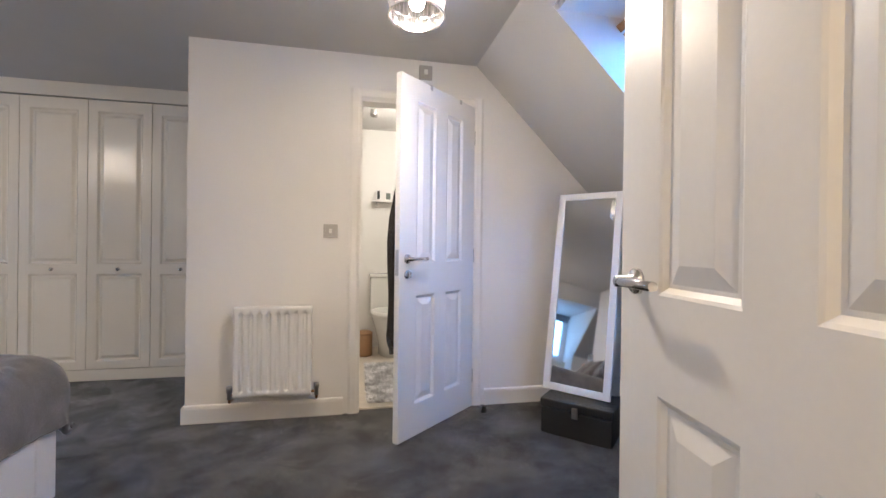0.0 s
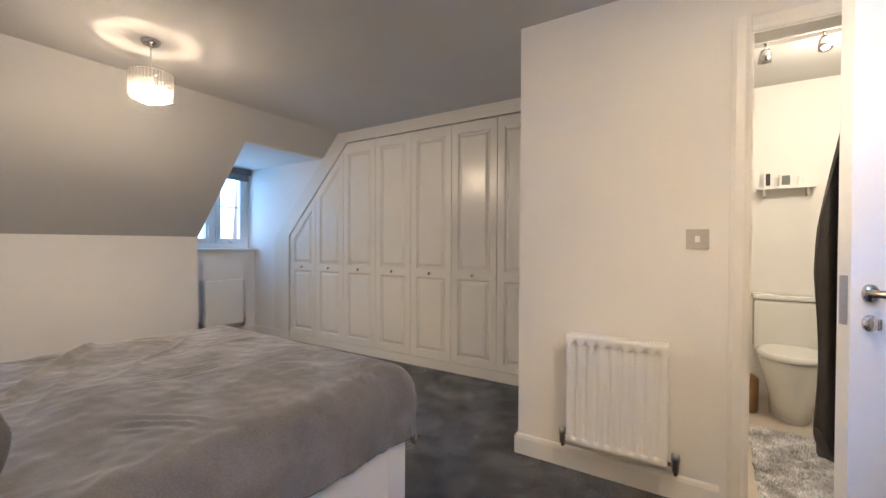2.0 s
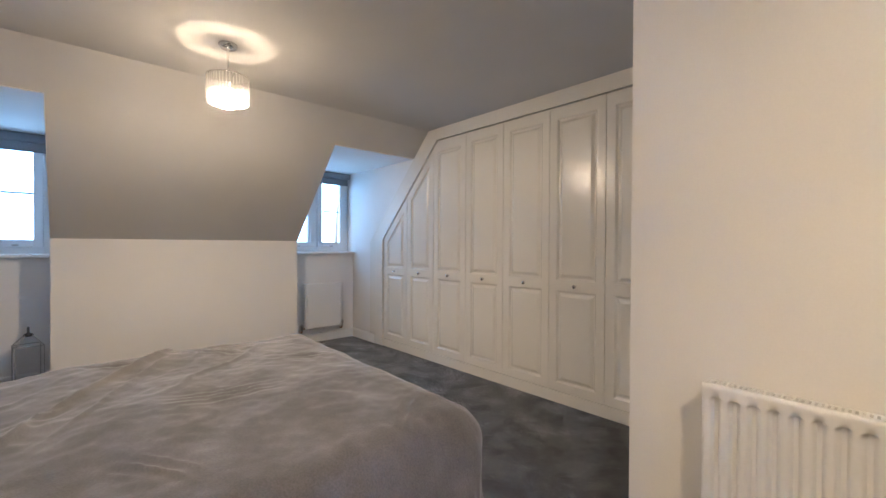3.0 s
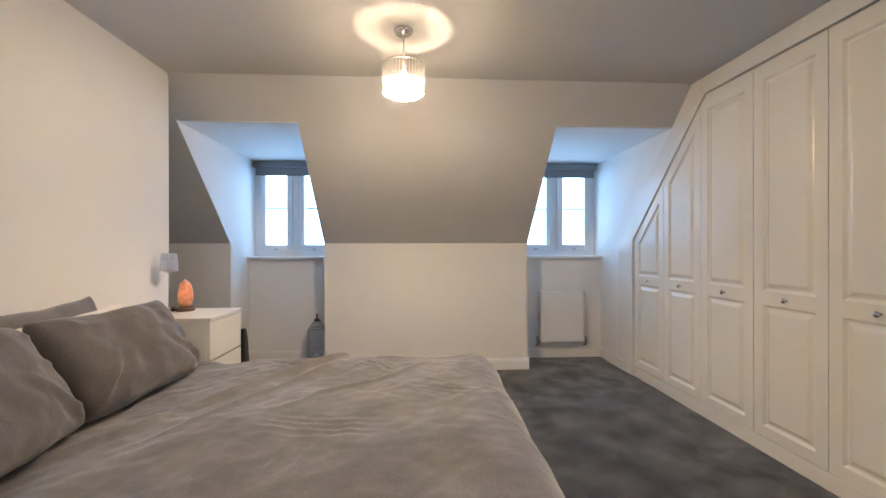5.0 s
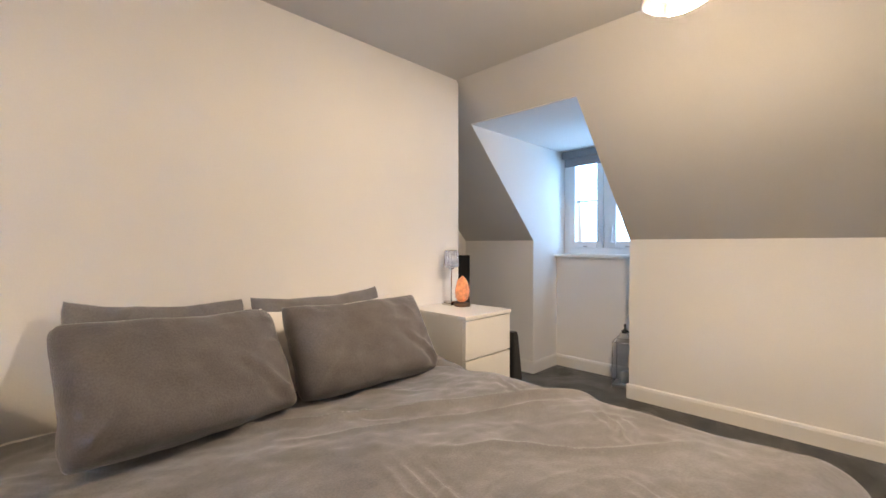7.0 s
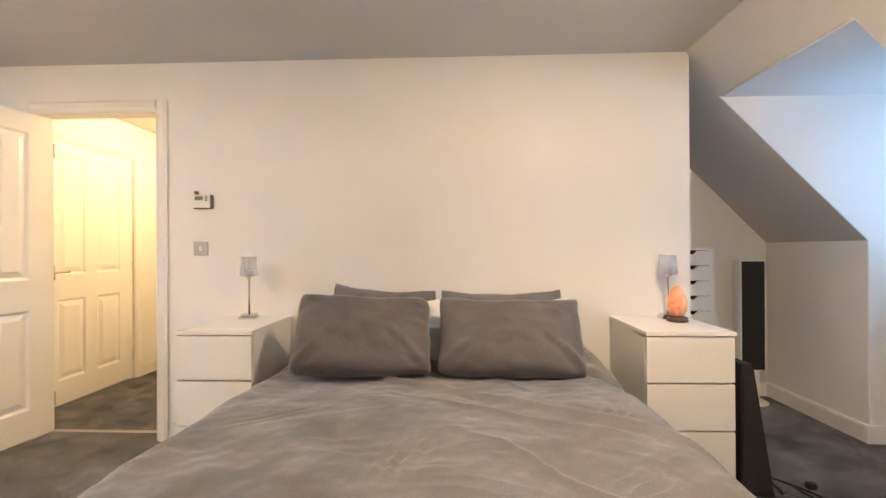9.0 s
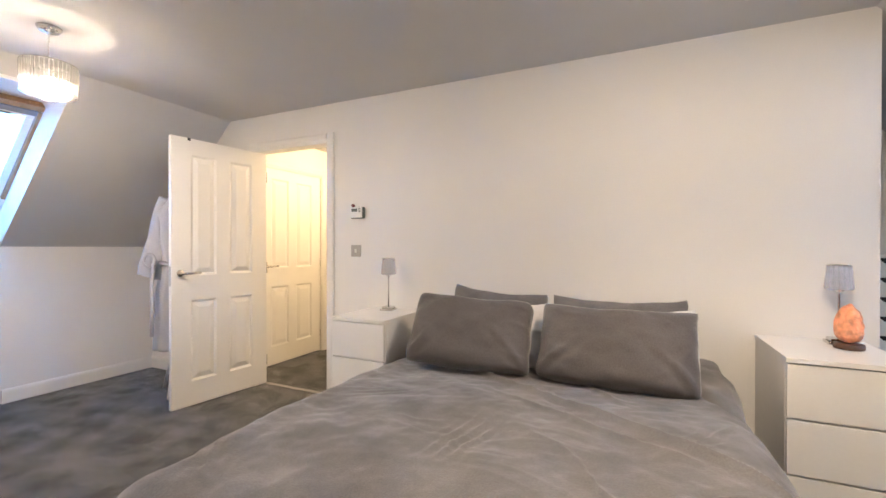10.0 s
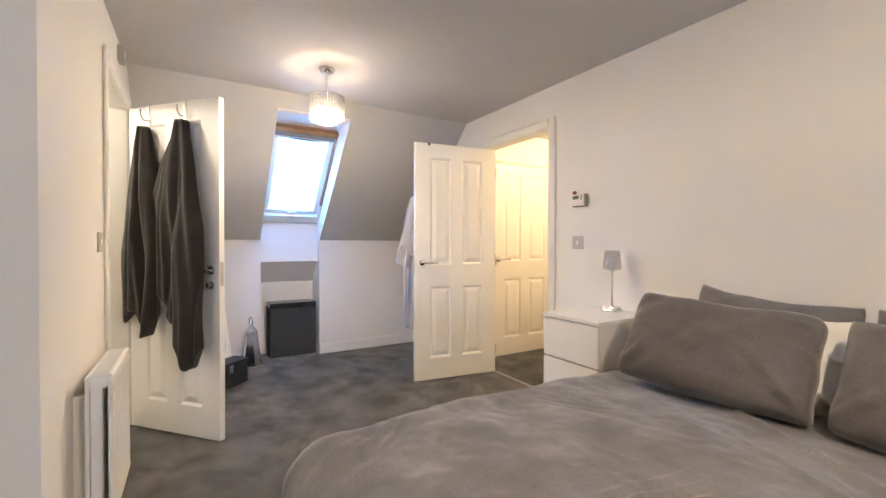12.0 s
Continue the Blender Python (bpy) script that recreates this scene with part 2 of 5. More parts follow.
def structure(name, bm, mat, label="", category=""):
    return tagged(part(name, bm, mat), label, category, kind="structure")


def thing(name, label, category, m=None, group=""):
    ob = new(name)
    ob.empty_display_size = 0.1
    if m is not None:
        ob.matrix_world = m
    return tagged(ob, label, category, group)


def wall_with_holes(us, vs, holes, at, a, b):
    """Cells of a grid of lines us and vs, less the holes (u, v cell numbers), as a slab from a to b. at(u, v, c) gives the place."""
    bm = bmesh.new()
    memo = {}
    def vert(i, j, c):
        if (i, j, c) not in memo:
            memo[i, j, c] = bm.verts.new(at(us[i], vs[j], c))
        return memo[i, j, c]
    full = {(i, j) for i in range(len(us) - 1) for j in range(len(vs) - 1)} - set(holes)
    for i, j in full:
        for c in (a, b):
            bm.faces.new([vert(i + p, j + q, c) for p, q in ((0, 0), (1, 0), (1, 1), (0, 1))])
        for (di, dj), (p, q) in (((-1, 0), ((0, 0), (0, 1))), ((1, 0), ((1, 0), (1, 1))), ((0, -1), ((0, 0), (1, 0))), ((0, 1), ((0, 1), (1, 1)))):
            if (i + di, j + dj) not in full:
                bm.faces.new((vert(i + p[0], j + p[1], a), vert(i + q[0], j + q[1], a), vert(i + q[0], j + q[1], b), vert(i + p[0], j + p[1], b)))
    bmesh.ops.recalc_face_normals(bm, faces=bm.faces)
    return bm


# ---- the setting ----
H, KZ = 2.29, 1.19                      # ceiling, top of the knee walls
LX, LC = -4.84, -3.76                   # left knee wall, and where its slope meets the ceiling
RX, RC = 1.58, 0.46                     # right knee wall and slope
BY, WY = 2.58, 3.57                     # bathroom wall, wardrobe front
D1, D2, DT = (-0.075, 0.77), (2.655, 3.552), 2.052   # dormers, and their flat ceilings
DX = -5.25                              # window wall of the dormers
V = (1.09, 1.667)                       # recess of the roof window
LT = (H - KZ) / (LC - LX)
RT = (H - KZ) / (RX - RC)

structure("floor", box(-5.4, 2.3, -2.0, 4.5, -0.12, 0.0), CARPET, "dark charcoal grey carpet with soft footprints in its pile", "carpet")
structure("ceiling", box(LC - 0.14, RC + 0.14, -2.0, 4.5, H, H + 0.1), SHADED_CEILING, "plain painted ceiling in a shaded tone, lit by two pendants", "ceiling")

structure("wall_head", wall_with_holes((-3.78, -0.635, 0.195, 1.75), (0, 2.02, H + 0.05), {(1, 0)}, lambda u, v, c: (u, c, v), -0.1, 0.0), PAINT, "cream painted wall behind the bed", "wall")
structure("wall_bathroom", wall_with_holes((-1.305, -0.321, 0.465, 1.75), (0, 2.02, H + 0.05), {(1, 0)}, lambda u, v, c: (u, c, v), BY, BY + 0.1), PAINT, "cream painted wall with the bathroom door", "wall")
structure("wall_recess", box(-1.305, -1.19, BY + 0.1, 4.3, 0, H + 0.05), PAINT, "plain painted return wall beside the wardrobe", "wall")
structure("wall_back", box(-5.4, 2.3, 4.3, 4.5, 0, H + 0.05), PAINT, "plain wall closing the place behind the wardrobe", "wall")
structure("wall_alcove_end", box(-4.84, -3.2, -0.98, -0.88, 0, H + 0.05), PAINT, "plain painted end wall of the alcove", "wall")
structure("wall_alcove_side", box(-3.3, -3.2, -0.88, -0.1, 0, H + 0.05), PAINT, "plain painted side wall of the alcove", "wall")


def slope_point(sx, cx):
    def at(u, v, c):
        # u along the room, v the height, c the depth behind the face
        t = (v - KZ) / (H - KZ)
        x = sx + (cx - sx) * t
        d = Vector(((1 if sx > cx else -1) * (H - KZ), 0, abs(sx - cx))).normalized() * c
        return (x + d.x, u, v + d.z)
    return at


left_us = (-0.98, D1[0], D1[1], D2[0], D2[1], 4.4)
structure("slope_left", wall_with_holes(left_us, (KZ, DT, H), {(1, 0), (3, 0)}, slope_point(LX, LC), 0.0, 0.1), SHADED_CEILING, "sloping painted ceiling in a shaded tone, with two dormer openings", "sloped ceiling")
for a, c in ((left_us[0], left_us[1]), (left_us[2], left_us[3]), (left_us[4], left_us[5])):
    structure("wall_knee_left", box(LX - 0.1, LX, a, c, 0, KZ), PAINT, "low white knee wall under the sloping ceiling", "wall")
right_us = (-0.1, V[0], V[1], 4.4)
structure("slope_right", wall_with_holes(right_us, (KZ, 2.19, H), {(1, 0)}, slope_point(RX, RC), 0.0, 0.1), SHADED_CEILING, "sloping painted ceiling in a shaded tone, with a roof window recess", "sloped ceiling")
for a, c in ((right_us[0], right_us[1]), (right_us[2], right_us[3])):
    structure("wall_knee_right", box(RX, RX + 0.1, a, c, 0, KZ), PAINT, "low white knee wall under the sloping ceiling", "wall")

cheek = [(DX - 0.36, 0), (LX - 0.003, 0), (LX - 0.003, KZ), (LX - 0.003 + (DT + 0.04 - KZ) / LT, DT + 0.04), (DX - 0.36, DT + 0.04)]
for k, (name, a, b) in enumerate((("wall_dormer_cheek", D1[0] - 0.08, D1[0] + 0.004), ("wall_dormer_cheek", D1[1] - 0.004, D1[1] + 0.08), ("wall_dormer_cheek", D2[0] - 0.08, D2[0] + 0.004), ("wall_dormer_cheek", D2[1] - 0.004, D2[1] + 0.08))):
    structure(name, prism(cheek, "y", a, b), PAINT, "white painted side wall of the dormer", "wall")
for a, b in (D1, D2):
    structure("wall_dormer_window", box(DX - 0.3, DX, a - 0.003, b + 0.003, 0, 1.035), PAINT, "white painted dormer wall under the window", "wall")
    structure("ceiling_dormer", box(DX - 0.36, LX + (DT - KZ) / LT - 0.012, a - 0.08, b + 0.08, DT - 0.005, DT + 0.1), PAINT, "flat white ceiling of the dormer", "ceiling")

cheek = [(RX + 0.003, 0), (2.15, 0), (2.15, 1.15), (0.95, 2.4), (0.58, 2.4), (RC + (H - 2.2) / RT + 0.003, 2.2), (RX + 0.003, KZ)]
structure("wall_recess_cheek", prism(cheek, "y", V[0] - 0.08, V[0] + 0.004), PAINT, "white painted side of the roof window recess", "wall")
structure("wall_recess_cheek", prism(cheek, "y", V[1] - 0.004, V[1] + 0.08), PAINT, "white painted side of the roof window recess", "wall")
structure("ceiling_recess", box(0.59, 1.0, V[0] - 0.002, V[1] + 0.002, 2.178, 2.22), PAINT, "white painted head of the roof window recess", "ceiling")
apron = [(1.66, 1.42), (1.66, 0.97), (1.88, 0.745), (1.88, 0), (1.98, 0), (1.98, 0.79), (1.76, 1.01), (1.76, 1.42)]
bm = bmesh.new()
for quad in ((0, 1, 6, 7), (1, 2, 5, 6), (2, 3, 4, 5)):
    add_prism(bm, [apron[q] for q in quad], "y", V[0] - 0.02, V[1] + 0.02)
structure("wall_recess_apron", bm, PAINT, "white painted wall stepping back below the roof window", "wall")

# landing beyond the entrance, bathroom beyond the second door
structure("wall_landing_side", wall_with_holes((-2.0, -1.235, -0.33, -0.1), (0, 2.0, H + 0.05), {(1, 0)}, lambda u, v, c: (c, u, v), 0.5, 0.6), PAINT, "cream landing wall with a closed door", "wall")
structure("wall_landing_end", box(-1.3, 0.5, -1.62, -1.52, 0, H + 0.05), PAINT, "cream landing end wall", "wall")
structure("wall_landing_far", box(-1.3, -1.2, -1.52, -0.1, 0, H + 0.05), PAINT, "cream landing side wall", "wall")
structure("floor_bathroom", box(-1.16, 1.57, BY + 0.04, 4.3, 0.0, 0.012), VINYL, "pale vinyl bathroom floor", "floor")


def skirting(name, x0, y0, x1, y1, nx, ny):
    """A board along a wall from (x0, y0) to (x1, y1); (nx, ny) points into the room."""
    d = Vector((x1 - x0, y1 - y0, 0))
    m = Matrix.Translation((x0, y0, 0)) @ Matrix(((d.normalized().x, nx, 0, 0), (d.normalized().y, ny, 0, 0), (0, 0, 1, 0), (0, 0, 0, 1)))
    bm = prism([(-0.003, 0), (0.016, 0), (0.016, 0.085), (0.012, 0.1), (0.006, 0.107), (-0.003, 0.107)], "x", 0, d.length)
    return structure(name, moved(bm, m), TRIM, "white painted skirting board", "baseboard")


for a in ((-1.305, BY, -0.393, BY, 0, -1), (0.537, BY, RX, BY, 0, -1), (-1.305, BY - 0.016, -1.305, WY - 0.03, -1, 0), (-3.78, 0, -0.705, 0, 0, 1), (0.265, 0, RX, 0, 0, 1),
          (RX, 0, RX, V[0], -1, 0), (RX, V[1], RX, BY, -1, 0), (LX, D1[1] - 0.016, LX, D2[0] + 0.016, 1, 0), (LX, -0.88, LX, D1[0] + 0.016, 1, 0),
          (LX, D1[1], DX, D1[1], 0, -1), (DX, D1[0], DX, D1[1], 1, 0), (LX, D1[0], DX, D1[0], 0, 1), (LX, D2[0], DX, D2[0], 0, 1), (DX, D2[0], DX, D2[1], 1, 0), (DX, D2[1], LX + 0.1, D2[1], 0, -1),
          (1.88, V[0], 1.88, V[1], -1, 0), (LX, -0.88, -3.3, -0.88, 0, 1)):
    skirting("baseboard", *a)


# ---- doors ----
def panel_rings(bm, corners, y, s, steps):
    """Moulded panel inside four corners (x, z): rings (inset, depth) and a flat field. s: the side it faces."""
    cx, cz = sum(c[0] for c in corners) / 4, sum(c[1] for c in corners) / 4
    def inset(d):
        out = []
        for k in range(4):
            p, q, r = (Vector(corners[(k + w) % 4]) for w in (-1, 0, 1))
            e1, e2 = (q - p).normalized(), (r - q).normalized()
            n1, n2 = Vector((-e1.y, e1.x)), Vector((-e2.y, e2.x))
            if n1.dot(Vector((cx, cz)) - q) < 0:
                n1, n2 = -n1, -n2
            b = (n1 + n2).normalized()
            out.append(q + b * (d / max(0.3, b.dot(n1))))
        return out
    last = None
    for d, depth in steps:
        ring = [bm.verts.new((p.x, y - s * depth, p.y)) for p in inset(d)]
        if last:
            for k in range(4):
                bm.faces.new((last[k], last[(k + 1) % 4], ring[(k + 1) % 4], ring[k]))
        last = ring
    bm.faces.new(last)


MOULD = ((0.0, 0.0), (0.006, 0.003), (0.015, 0.011), (0.022, 0.011), (0.052, 0.002), (0.056, 0.001))


def frame_slab(cols, rows, holes, thick):
    """Stiles and rails: a slab about y = 0 with panel openings. rows: functions of x that give each line's height."""
    bm = bmesh.new()
    memo = {}
    def vert(i, j, y):
        if (i, j, y) not in memo:
            memo[i, j, y] = bm.verts.new((cols[i], y, rows[j](cols[i])))
        return memo[i, j, y]
    h = thick / 2
    nc, nr = len(cols) - 1, len(rows) - 1
    for i in range(nc):
        for j in range(nr):
            if (i, j) in holes:
                continue
            for y in (-h, h):
                bm.faces.new([vert(i + p, j + q, y) for p, q in ((0, 0), (1, 0), (1, 1), (0, 1))])
    for i in range(nc):
        bm.faces.new((vert(i, 0, -h), vert(i + 1, 0, -h), vert(i + 1, 0, h), vert(i, 0, h)))
        bm.faces.new((vert(i, nr, -h), vert(i + 1, nr, -h), vert(i + 1, nr, h), vert(i, nr, h)))
    for j in range(nr):
        bm.faces.new((vert(0, j, -h), vert(0, j + 1, -h), vert(0, j + 1, h), vert(0, j, h)))
        bm.faces.new((vert(nc, j, -h), vert(nc, j + 1, -h), vert(nc, j + 1, h), vert(nc, j, h)))
    return bm


def level(z):
    return lambda x: z


def lever(parent, x, z, s, way):
    """A lever handle on a round rose on the face s of a leaf; the lever points along way."""
    bm = bmesh.new()
    add_lathe(bm, ((0.026, 0), (0.026, 0.006), (0.023, 0.009), (0.011, 0.009), (0.011, 0.045), (0.0, 0.047)), 24)
    moved(bm, pose(x, s * 0.0175, z, -90 * s))
    h = part("handle", bm, CHROME, parent, "chrome lever handle on a round rose")
    pts = [(x, s * 0.055, z), (x + way * 0.02, s * 0.06, z), (x + way * 0.07, s * 0.062, z), (x + way * 0.125, s * 0.06, z)]
    lv = part("lever", tube(pts, 0.009, 12), CHROME, h)
    lv.matrix_parent_inverse = h.matrix_world.inverted()
    return h


def room_door(name, label, m, width=0.762, height=1.98, handle_z=0.985, lock=False, mat=GLOSS):
    """A four-panel moulded door; its hinge edge stands at x = 0, it runs along +x."""
    root = thing(name, label, "door", m)
    root["kind"] = "structure"
    w = width
    cols = (0, 0.134, w / 2 - 0.052, w / 2 + 0.052, w - 0.134, w)
    rows = [level(z) for z in (0, 0.178, 0.782, 0.965, 1.862, height)]
    holes = {(1, 1), (3, 1), (1, 3), (3, 3)}
    bm = frame_slab(cols, rows, holes, 0.035)
    part("leaf", bm, mat, root)
    for i, j in sorted(holes):
        bm = bmesh.new()
        cs = [(cols[i], rows[j](0)), (cols[i + 1], rows[j](0)), (cols[i + 1], rows[j + 1](0)), (cols[i], rows[j + 1](0))]
        for s in (-1, 1):
            panel_rings(bm, cs, s * 0.0175, s, MOULD)
        part("panel", bm, mat, root)
    for s in (-1, 1):
        lever(root, w - 0.062, handle_z, s, -1)
        if lock:
            bm = lathe(((0.024, 0), (0.024, 0.005), (0.02, 0.008), (0.0, 0.008)), 24)
            rose = part("thumb_turn", moved(bm, pose(w - 0.062, s * 0.0175, handle_z - 0.085, -90 * s)), CHROME, root, "chrome round lock rose")
            part("turn_knob", moved(box(-0.006, 0.006, -0.016, 0.016, 0.006, 0.03, 0.003), pose(w - 0.062, s * 0.0175, handle_z - 0.085, -90 * s)), CHROME, rose)
    part("latch_plate", box(w - 0.001, w + 0.0015, -0.011, 0.011, handle_z - 0.09, handle_z + 0.05, 0.0005), STEEL, root, "steel latch plate")
    for z in (0.2, 1.0, 1.78):
        part("hinge", lathe(((0.006, z - 0.045), (0.006, z + 0.045)), 10, (-0.004, 0.014)), STEEL, root)
    return root


def architrave(name, cells, m, wall):
    """Casing on both faces and the lining of a doorway: cells = (x0, x1, head), wall = (y0, y1)."""
    x0, x1, zt = cells
    y0, y1 = wall
    root = thing(name, "white painted door casing round the opening", "door frame", m)
    root["kind"] = "structure"
    part("jamb", box(x0 - 0.028, x0, y0 - 0.002, y1 + 0.002, 0, zt + 0.028), TRIM, root)
    part("jamb", box(x1, x1 + 0.028, y0 - 0.002, y1 + 0.002, 0, zt + 0.028), TRIM, root)
    part("head", box(x0, x1, y0 - 0.002, y1 + 0.002, zt, zt + 0.028), TRIM, root)
    c = 0.066
    for y, s in ((y0, -1), (y1, 1)):
        prof = [(0.0, y + s * 0.003), (c, y + s * 0.003), (c, y + s * 0.014), (c * 0.75, y + s * 0.02), (c * 0.3, y + s * 0.017), (c * 0.12, y + s * 0.011), (0.0, y + s * 0.009)]
        part("casing", prism([(x0 - 0.008 - u, v) for u, v in prof], "z", 0, zt + 0.008 + c), TRIM, root)
        part("casing", prism([(x1 + 0.008 + u, v) for u, v in prof], "z", 0, zt + 0.008 + c), TRIM, root)
        part("casing", prism([(v, zt + 0.008 + u) for u, v in prof], "x", x0 - 0.007, x1 + 0.007), TRIM, root)
    return root


architrave("door_frame_1", (-0.607, 0.167, 1.992), Matrix(), (-0.1, 0.0))
architrave("door_frame_2", (-0.293, 0.437, 1.992), Matrix(), (BY, BY + 0.1))
architrave("door_frame_3", (-1.21, -0.355, 1.975), pose(0, 0, 0, 0, 0, 90), (-0.6, -0.5))
LEAF1 = pose(0.155, -0.1, 0.012, 0, 0, math.degrees(math.atan2(0.657 + 0.1, 0.256 - 0.155)))
room_door("door_1", "white four-panel bedroom door standing wide open", LEAF1, 0.762)
LEAF2 = pose(0.429, 2.55, 0.012, 0, 0, 180 + math.degrees(math.atan2(2.55 - 2.083, 0.429 + 0.108)))
room_door("door_2", "white four-panel bathroom door standing half open", LEAF2, 0.712, lock=True)
room_door("door_3", "cream four-panel landing door, closed", pose(0.53, -1.203, 0.012, 0, 0, 90), 0.838)

# ---- windows ----
def dormer_window(name, y0, y1):
    """A plastic window of two casements across the dormer, with its board, seen from inside."""
    root = thing(name, "white plastic dormer window with two casements", "window")
    root["kind"] = "structure"
    xa, xb = -5.47, -5.40
    z0, z1 = 1.065, DT
    w = 0.055
    fr = bmesh.new()
    add_box(fr, xa, xb, y0, y0 + w, z0, z1, 0.004)
    add_box(fr, xa, xb, y1 - w, y1, z0, z1, 0.004)
    add_box(fr, xa, xb, y0 + w, y1 - w, z0, z0 + w, 0.004)
    add_box(fr, xa, xb, y0 + w, y1 - w, z1 - w, z1, 0.004)
    mid = (y0 + y1) / 2
    add_box(fr, xa, xb, mid - 0.028, mid + 0.028, z0 + w, z1 - w, 0.004)
    part("window_frame", fr, UPVC, root)
    for a, b in ((y0 + w, mid - 0.028), (mid + 0.028, y1 - w)):
        c = bmesh.new()
        v = 0.062
        add_box(c, xa + 0.012, xb + 0.012, a + 0.002, a + v, z0 + w, z1 - w, 0.006)
        add_box(c, xa + 0.012, xb + 0.012, b - v, b - 0.002, z0 + w, z1 - w, 0.006)
        add_box(c, xa + 0.012, xb + 0.012, a + v, b - v, z0 + w, z0 + w + v, 0.006)
        add_box(c, xa + 0.012, xb + 0.012, a + v, b - v, z1 - w - v, z1 - w, 0.006)
        cas = part("casement", c, UPVC, root)
        part("glazing_bar", box(xa + 0.028, xa + 0.046, a + v, b - v, 1.56, 1.573), SCREEN, cas)
        pane = part("pane", box(xa + 0.034, xa + 0.038, a + v - 0.004, b - v + 0.004, z0 + w + v - 0.004, z1 - w - v + 0.004), PANE, cas)
        pane.visible_shadow = False
        hy = b - 0.034 if b < mid else a + 0.034
        hb = box(xb + 0.012, xb + 0.024, hy - 0.015, hy + 0.015, z0 + w + 0.05, z0 + w + 0.12, 0.005)
        add_box(hb, xb + 0.024, xb + 0.046, hy - 0.009, hy + 0.009, z0 + w + 0.09, z0 + w + 0.11, 0.004)
        add_box(hb, xb + 0.034, xb + 0.048, hy - 0.011, hy + 0.011, z0 + w + 0.055, z0 + w + 0.2, 0.005)
        part("window_handle", hb, UPVC, cas, "white casement handle")
        part("catch", box(xb + 0.012, xb + 0.024, (a + b) / 2 - 0.02, (a + b) / 2 + 0.02, z0 + w + 0.008, z0 + w + 0.022, 0.003), STEEL, cas, "small metal catch")
    part("window_sill", box(xb + 0.001, DX + 0.05, y0 - 0.002, y1 + 0.002, 1.037, 1.063, 0.006), TRIM, root, "white painted window board")
    blind = thing("roller_blind", "grey fabric roller blind drawn up at the window head", "blind", group="roller blinds")
    part("cassette", box(-5.385, -5.31, y0 + 0.012, y1 - 0.012, 1.975, 2.045, 0.012), BLIND, blind)
    part("fabric", box(-5.352, -5.348, y0 + 0.03, y1 - 0.03, 1.915, 1.985), BLIND, blind)
    part("bottom_bar", box(-5.357, -5.343, y0 + 0.03, y1 - 0.03, 1.898, 1.916, 0.004), BLIND, blind)
    chain = [(-5.35, y1 - 0.02, z) for z in (1.98, 1.7, 1.35)]
    part("chain", tube(chain, 0.003, 6), PLASTIC, blind, "white bead chain")


dormer_window("window_1", D1[0] + 0.001, D1[1] - 0.001)
dormer_window("window_2", D2[0] + 0.001, D2[1] - 0.001)

# the roof window lies on its own slope, with local x down the slope and y across
VTOP, VBOT = Vector((0.93, 0, 2.145)), Vector((1.635, 0, 1.43))
vlen = (VBOT - VTOP).length
vang = math.degrees(math.atan2(VTOP.z - VBOT.z, VBOT.x - VTOP.x))
roof_window = thing("window_3", "pivoting roof window with brown frame and pale blind", "window", pose(VTOP.x, 0, VTOP.z, 0, vang, 0))
roof_window["kind"] = "structure"
b = bmesh.new()
add_box(b, -0.02, 0.018, V[0] - 0.04, V[1] + 0.04, -0.035, 0.06, 0.004)
part("top_frame", b, PINE, roof_window, "brown wooden head of the roof window")
for a in (V[0] + 0.012, V[1] - 0.012):
    part("side_frame", box(0.03, vlen * 0.82, a - 0.012, a + 0.012, -0.03, 0.06, 0.003), PINE, roof_window)
    part("lower_frame", box(vlen * 0.82, vlen + 0.04, a - 0.014, a + 0.014, -0.03, 0.062, 0.003), UPVC, roof_window)
part("bottom_frame", box(vlen - 0.05, vlen + 0.04, V[0] + 0.026, V[1] - 0.026, -0.05, 0.05, 0.005), UPVC, roof_window, "white bottom frame")
s = bmesh.new()
add_box(s, 0.035, 0.09, V[0] + 0.03, V[1] - 0.03, -0.02, 0.04, 0.004)
add_box(s, vlen - 0.1, vlen - 0.055, V[0] + 0.03, V[1] - 0.03, -0.02, 0.04, 0.004)
add_box(s, 0.09, vlen - 0.1, V[0] + 0.03, V[0] + 0.075, -0.02, 0.04, 0.004)
add_box(s, 0.09, vlen - 0.1, V[1] - 0.075, V[1] - 0.03, -0.02, 0.04, 0.004)
sash = part("sash", s, UPVC, roof_window, "white opening sash")
pane = part("pane", box(0.085, vlen - 0.095, V[0] + 0.07, V[1] - 0.07, 0.012, 0.018), PANE, sash)
pane.visible_shadow = False
part("blind_fabric", box(0.085, vlen - 0.095, V[0] + 0.072, V[1] - 0.072, -0.006, -0.004), SHEER, sash, "pale translucent blind drawn down")
part("blind_header", box(0.022, 0.062, V[0] + 0.028, V[1] - 0.028, -0.034, -0.0205, 0.004), BLIND, sash, "grey head rail of the blind")
part("handle_bar", box(0.066, 0.08, V[0] + 0.16, V[1] - 0.16, -0.05, -0.036, 0.005), STEEL, sash)
part("ventilation_catch", box(vlen - 0.09, vlen - 0.06, 1.34, 1.42, -0.04, -0.02, 0.005), PLASTIC, sash)

backdrop = structure("backdrop", box(-60.2, -60, -90, 90, -30, 70), glowing("bright_haze", (1.0, 0.975, 0.965), 0.38), "bright hazy daylight beyond the dormer windows", "backdrop")

